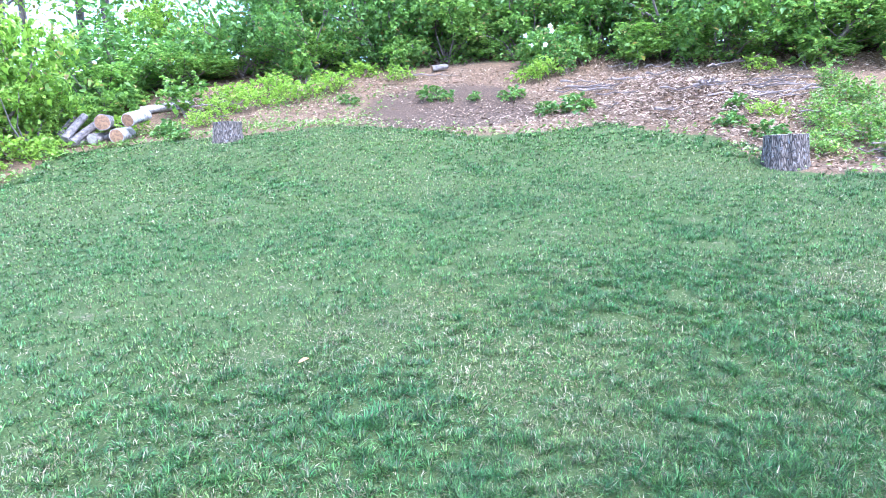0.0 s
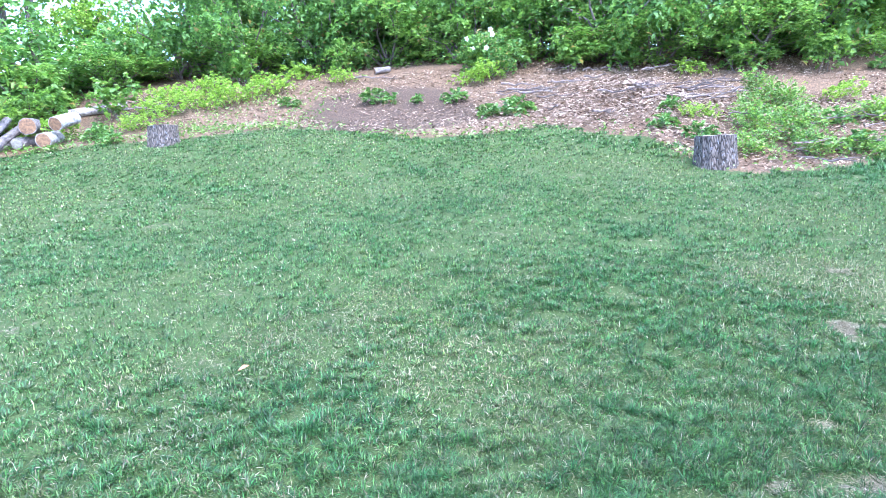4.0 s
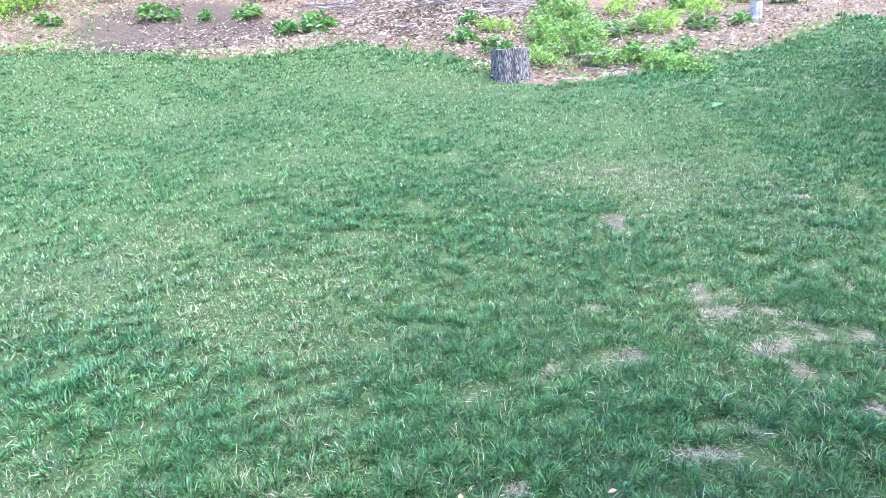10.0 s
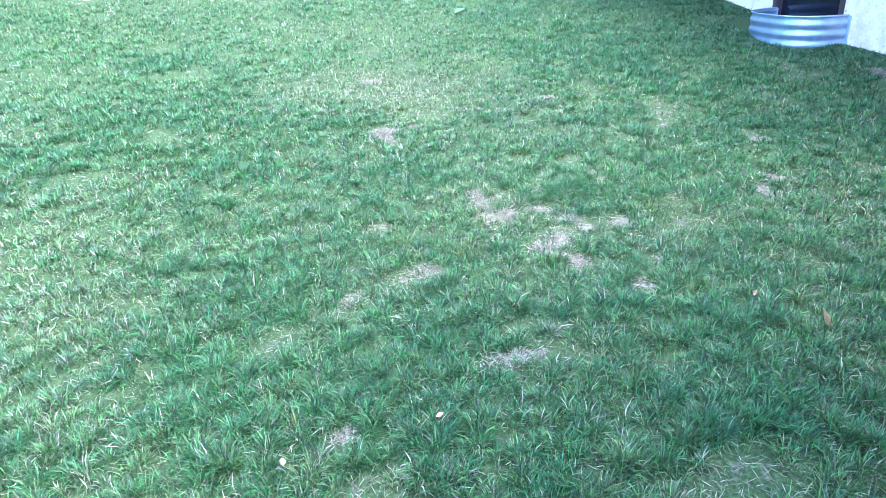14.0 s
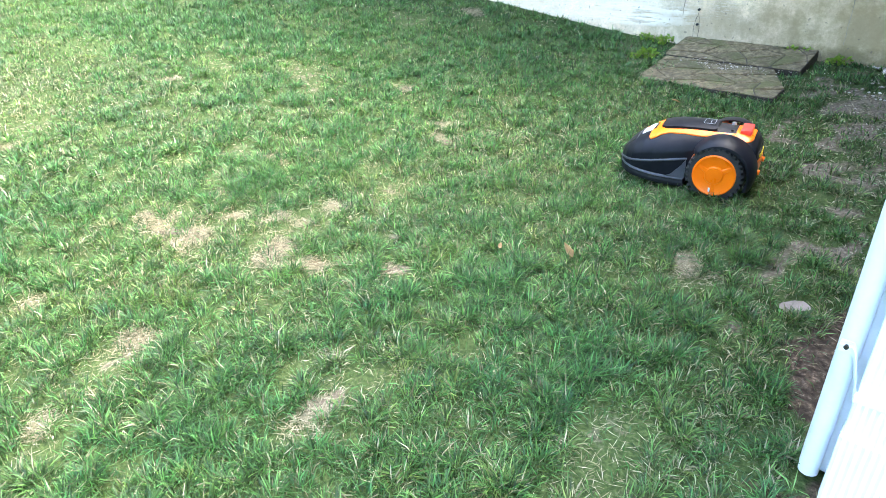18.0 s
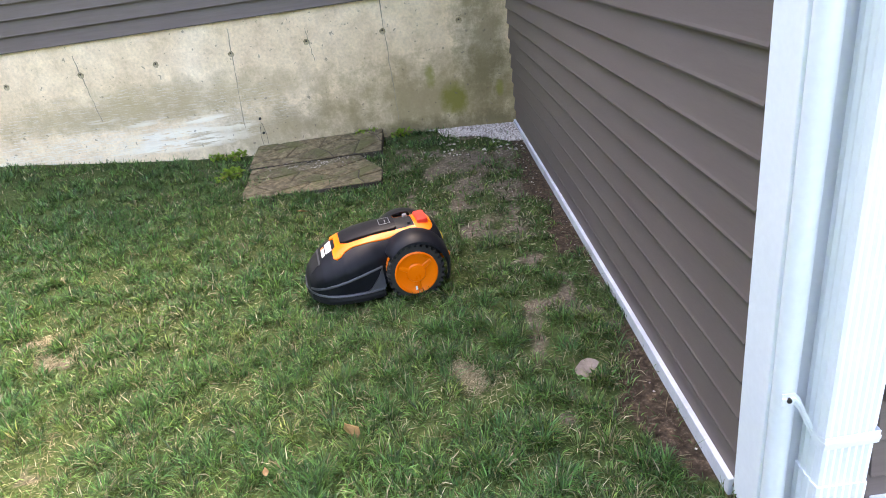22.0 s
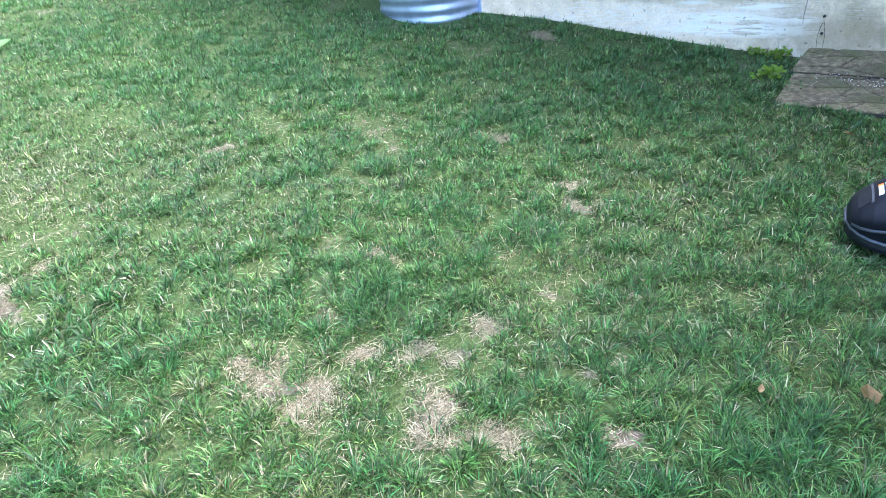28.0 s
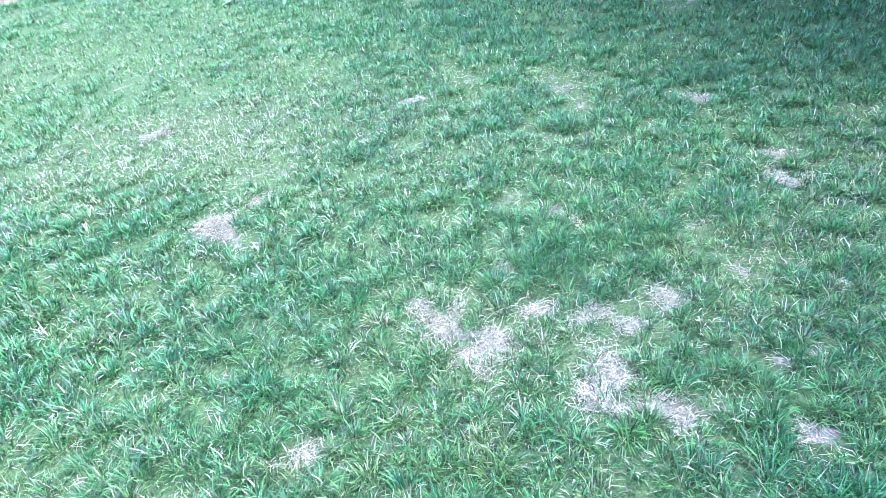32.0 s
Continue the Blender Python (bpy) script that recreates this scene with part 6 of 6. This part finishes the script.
# The last four thick spots darken the lawn in place of house shade.
THICK_SHADED = [(-1.6, -5.5, 0.7), (-4.0, -5.7, 0.5), (-3.5, -7.4, 0.45), (-4.4, -6.75, 0.6), (-3.1, -4.9, 0.4), (-3.2, -4.2, 0.5), (-2.5, -3.85, 0.3), (-2.9, -3.4, 0.6), (-5.9, -13.7, 0.8), (-3.0, -11.8, 0.7), (-5.3, -7.2, 0.8), (-1.5, -7.6, 0.5), (-3.6, -10.3, 0.6), (-1.5, -2.3, 0.5), (-3.4, -2.8, 0.9), (-5.0, -2.6, 1.0), (-1.7, -3.9, 0.8), (-6.3, -2.4, 1.0)]


def turf_shade(x, y):
    """Thick grass over 0, thin yellow grass under 0; it thins away from the house, which puts house shade into its
    tone.
    """
    u = np.clip((-8.0 - y) / 4.0, 0, 1)
    # The broad wave and the fall along y also carry how light lies here.
    f = 0.22 * waves(x, y, 1.3, 1790) + 0.28 * waves(x, y, 4.2, 34) - 0.42 * u + 0.18 * (1 - u)
    for spots, sign in ((THIN, -0.72), (THICK_SHADED, 0.50)):
        for cx, cy, q in spots:
            f = f + sign * np.exp(-((x - cx) ** 2 + (y - cy) ** 2) / (q * q))
    return f


def lawn():
    r = np.random.default_rng(111)
    out = {"v": [], "t": [], "dry": [], "tone": [], "base": 0}

    def clear(x, y):
        """Room for a blade: inside the lawn, off walls, slabs, gravel and soil."""
        ok = ~((x > -0.03) & (y > YB - 0.10)) & ~((y > -0.02) & (x > XA - 0.04)) & ~((np.abs(x + 5.90) < 0.66) & (y > -0.56)) & (np.hypot((x + 0.26) / 1.3, y + 3.36) > 0.06)
        depth = lawn_depth(x, y) + 0.20 * waves(x, y, 3.0, 12) + 0.16 * waves(x, y, 11.0, 13)
        slab = ((np.abs(x + 1.645) < 0.53) & (y > -0.45)) | ((np.abs(x + 1.61) < 0.52) & (y > -1.05) & (y < -0.44) & ((x + 1.29) * 0.37 + (y + 0.45) * 0.19 < 0))
        slab = slab * (0.985 - 0.12 * (waves(x, y, 9, 62) > 0.6))
        grav = np.exp(-(((x + 0.15) / 0.42) ** 4 + (y / 0.5) ** 4))
        p = (1 - 0.97 * edge_strip(x, y)) * (1 - slab) * (1 - grav)
        return ok & (depth > 0.0) & (r.uniform(0, 1, np.shape(x)) < p), depth

    def grow(x, y, h, lean, a, wid, seg, dry, tone, lift=0.0, flat=False):
        """Blades that bend over along a; lean is the bend in radians."""
        n = len(x)
        dx, dy = np.cos(a), np.sin(a)
        foot = np.stack([x, y, gz(x, y) - 0.004 + lift], 1)
        side = np.stack([-dy, dx, r.normal(0, 0.35, n)], 1) * (wid * r.uniform(0.6, 1.3, n))[:, None]
        ahead, up = np.stack([dx, dy, 0 * dx], 1), np.array([0, 0, 1.0])
        k1, k2 = (1.0, 1.0) if flat else (0.55, 1.25)
        s1, c1 = np.sin(lean * k1)[:, None], np.cos(lean * k1)[:, None]
        s2, c2 = np.sin(lean * k2)[:, None], np.cos(lean * k2)[:, None]
        mid = foot + (ahead * s1 + up * c1) * (h * 0.55)[:, None]
        tip = mid + (ahead * s2 + up * c2) * (h * 0.6)[:, None]
        tip[:, 2] = np.maximum(tip[:, 2], foot[:, 2] + 0.004)
        if seg == 2:
            v = np.stack([foot, mid + side, mid - side, tip], 1)
            f = [[0, 1, 2], [1, 3, 2]]
            grade = np.array([0.16, 0.0, 0.0, 0.08])
        else:
            v = np.stack([foot - side, foot + side, tip], 1)
            f = [[0, 1, 2]]
            grade = np.array([0.08, 0.08, 0.04])
        k = (out["base"] + v.shape[1] * np.arange(n))[:, None]
        out["t"].append(np.concatenate([k + q for q in f]))
        out["v"].append(v.reshape(-1, 3))
        out["dry"].append(np.clip(dry[:, None] + grade[None], 0, 1).ravel())
        out["tone"].append(np.repeat(tone, v.shape[1]))
        out["base"] += n * v.shape[1]

    # reach from the walked strip, tussocks per square metre, blades in each, radius, blade width, segments, loose blades and dead blades per square metre
    bands = [
        (0, 2.2, 380, 46, 0.032, 0.0018, 2, 2600, 2600), (2.2, 4.4, 260, 32, 0.036, 0.0027, 2, 1600, 1300), (4.4, 8.3, 210, 22, 0.044, 0.0054, 1, 1100, 260),
        (8.3, 13, 130, 18, 0.062, 0.0108, 1, 600, 100), (13, 20, 62, 15, 0.10, 0.022, 1, 200, 30), (0, 7, 60, 15, 0.07, 0.013, 1, 150, 60),
    ]
    for number, (lo, hi, dens, per, rad, wid, seg, loose, dead) in enumerate(bands):
        x0, x1, y0, y1 = max(-1.0 - hi, -14), min(1.1 + hi, 8.0), max(-4.9 - hi, -19.5), min(-4.9 + hi, 3.0)

        def scatter(density):
            m = int(density * (x1 - x0) * (y1 - y0))
            x, y = r.uniform(x0, x1, m), r.uniform(y0, y1, m)
            dist = np.hypot(x - np.clip(x, -1.0, 1.1), y + 4.9)
            ok = (dist >= lo) & (dist < hi) & ((x > 0.1) if number == 5 else (x < 0.1))
            return x[ok], y[ok]

        tall = 1.0 if lo == 0 else 0.95 if seg == 2 else 0.88
        # tussocks
        tx, ty = scatter(dens)
        lush = turf_shade(tx, ty) + 0.26 * waves(tx, ty, 16.0, 35) + 0.22 * waves(tx, ty, 37.0, 38) + r.normal(0, 0.20, len(tx))
        keep = (worn(tx, ty) < 0.42) & (r.uniform(0, 1, len(tx)) < np.clip(1.0 + 0.30 * lush, 0.80, 1)) & (scuffed(tx, ty) < r.uniform(0.35, 1.0, len(tx)))
        tx, ty, lush = tx[keep], ty[keep], lush[keep]
        m = len(tx)
        size = np.clip(r.lognormal(0, 0.35, m) * (1 + 0.25 * lush), 0.45, 2.0)
        tone = np.clip((0.60 if seg == 2 else 0.54) - 0.17 * lush + r.normal(0, 0.17, m), 0, 1)
        yellow = np.clip(0.14 - 0.17 * lush + r.normal(0, 0.09, m), 0.03, 0.6) * (1.0 if seg == 2 else 0.38)
        comb = 2.2 * waves(tx, ty, 2.0, 36)
        near = np.repeat(np.arange(m), np.maximum(3, (per * size).astype(int)))
        n = len(near)
        rho, th = np.sqrt(r.uniform(0, 1, n)) * r.uniform(0.55, 1.0, n), r.uniform(0, 2 * math.pi, n)
        q = rad * size[near] ** 0.5 * rho
        x, y = tx[near] + q * np.cos(th), ty[near] + q * np.sin(th)
        ok, depth = clear(x, y)
        ok &= r.uniform(0, 1, n) > np.maximum(0.9 * worn(x, y) ** 0.7, 0.45 * scuffed(x, y))
        x, y, near, rho, th, depth = x[ok], y[ok], near[ok], rho[ok], th[ok], depth[ok]
        n = len(x)
        h = (0.039 + 0.010 * np.clip(lush[near], -1.4, 1.2)) * np.clip(size[near], 0.75, 1.3) * r.uniform(0.55, 1.35, n) * tall
        h = h * np.where(depth < 0.6, 1.2 + 0.9 * np.clip(0.5 - depth, 0, 0.5) + 0.3 * waves(x, y, 5, 14) * (depth < 0.5), 1.0)
        a = th + r.normal(0, 0.55, n)
        a = np.arctan2(np.sin(a) + 0.10 * np.sin(comb[near]), np.cos(a) + 0.10 * np.cos(comb[near]))
        lean = np.clip(0.52 + 0.85 * rho + r.normal(0, 0.28, n), 0.05, 1.6)
        dry = (r.uniform(0, 1, n) < yellow[near]) * r.uniform(0.5, 1.0, n) + 0.06 * r.uniform(0, 1, n)
        grow(x, y, h, lean, a, wid, seg, dry, np.clip(tone[near] + r.normal(0, 0.06, n), 0, 1))
        # loose short blades between them
        x, y = scatter(loose)
        ok, depth = clear(x, y)
        ok &= r.uniform(0, 1, len(x)) > 0.92 * worn(x, y) ** 0.7 + 0.5 * scuffed(x, y)
        x, y = x[ok], y[ok]
        n = len(x)
        lu = turf_shade(x, y)
        dry = (r.uniform(0, 1, n) < np.clip(0.25 - 0.3 * lu, 0.08, 0.8) * (1.0 if seg == 2 else 0.42)) * r.uniform(0.5, 1.0, n)
        grow(x, y, r.uniform(0.025, 0.058, n) * tall, np.clip(r.normal(0.85, 0.4, n), 0.1, 1.5), r.uniform(0, 6.283, n), wid, seg, dry, np.clip((0.60 if seg == 2 else 0.53) - 0.22 * lu + r.normal(0, 0.18, n), 0, 1))
        # dead blades lying in the thatch
        x, y = scatter(dead * 1.9)
        ok, depth = clear(x, y)
        ok &= r.uniform(0, 1, len(x)) < 0.34 - 0.14 * turf_shade(x, y) + 0.66 * worn(x, y) + 0.1 * scuffed(x, y)
        x, y = x[ok], y[ok]
        n = len(x)
        grow(x, y, r.uniform(0.015, 0.05, n), np.clip(r.normal(1.45, 0.10, n), 1.1, 1.6), r.uniform(0, 6.283, n), wid * 0.5, seg, r.uniform(0.85, 1.0, n), r.uniform(0, 1, n), r.uniform(0.005, 0.014, n), True)
    # dead blades matted on the worn spots
    for cx, cy, q in WORN:
        n = int(1400 * (q / 0.1) ** 2)
        x, y = r.normal(cx, 0.62 * q, n), r.normal(cy, 0.62 * q, n)
        ok = clear(x, y)[0] & (worn(x, y) > r.uniform(0.15, 0.6, n))
        x, y = x[ok], y[ok]
        n = len(x)
        grow(x, y, r.uniform(0.012, 0.045, n), np.clip(r.normal(1.42, 0.12, n), 1.0, 1.6), r.uniform(0, 6.283, n), 0.0012, 1, r.uniform(0.8, 1.0, n), r.uniform(0, 1, n), r.uniform(0.003, 0.012, n), True)
    ob = tri_mesh("lawn_grass", np.concatenate(out["v"]), np.concatenate(out["t"]), GRASS, None, {"dry": np.concatenate(out["dry"]), "tone": np.concatenate(out["tone"])})
    tagged(ob, "short patchy green lawn grass with dry straw-coloured blades", "grass", kind="stuff")


lawn()
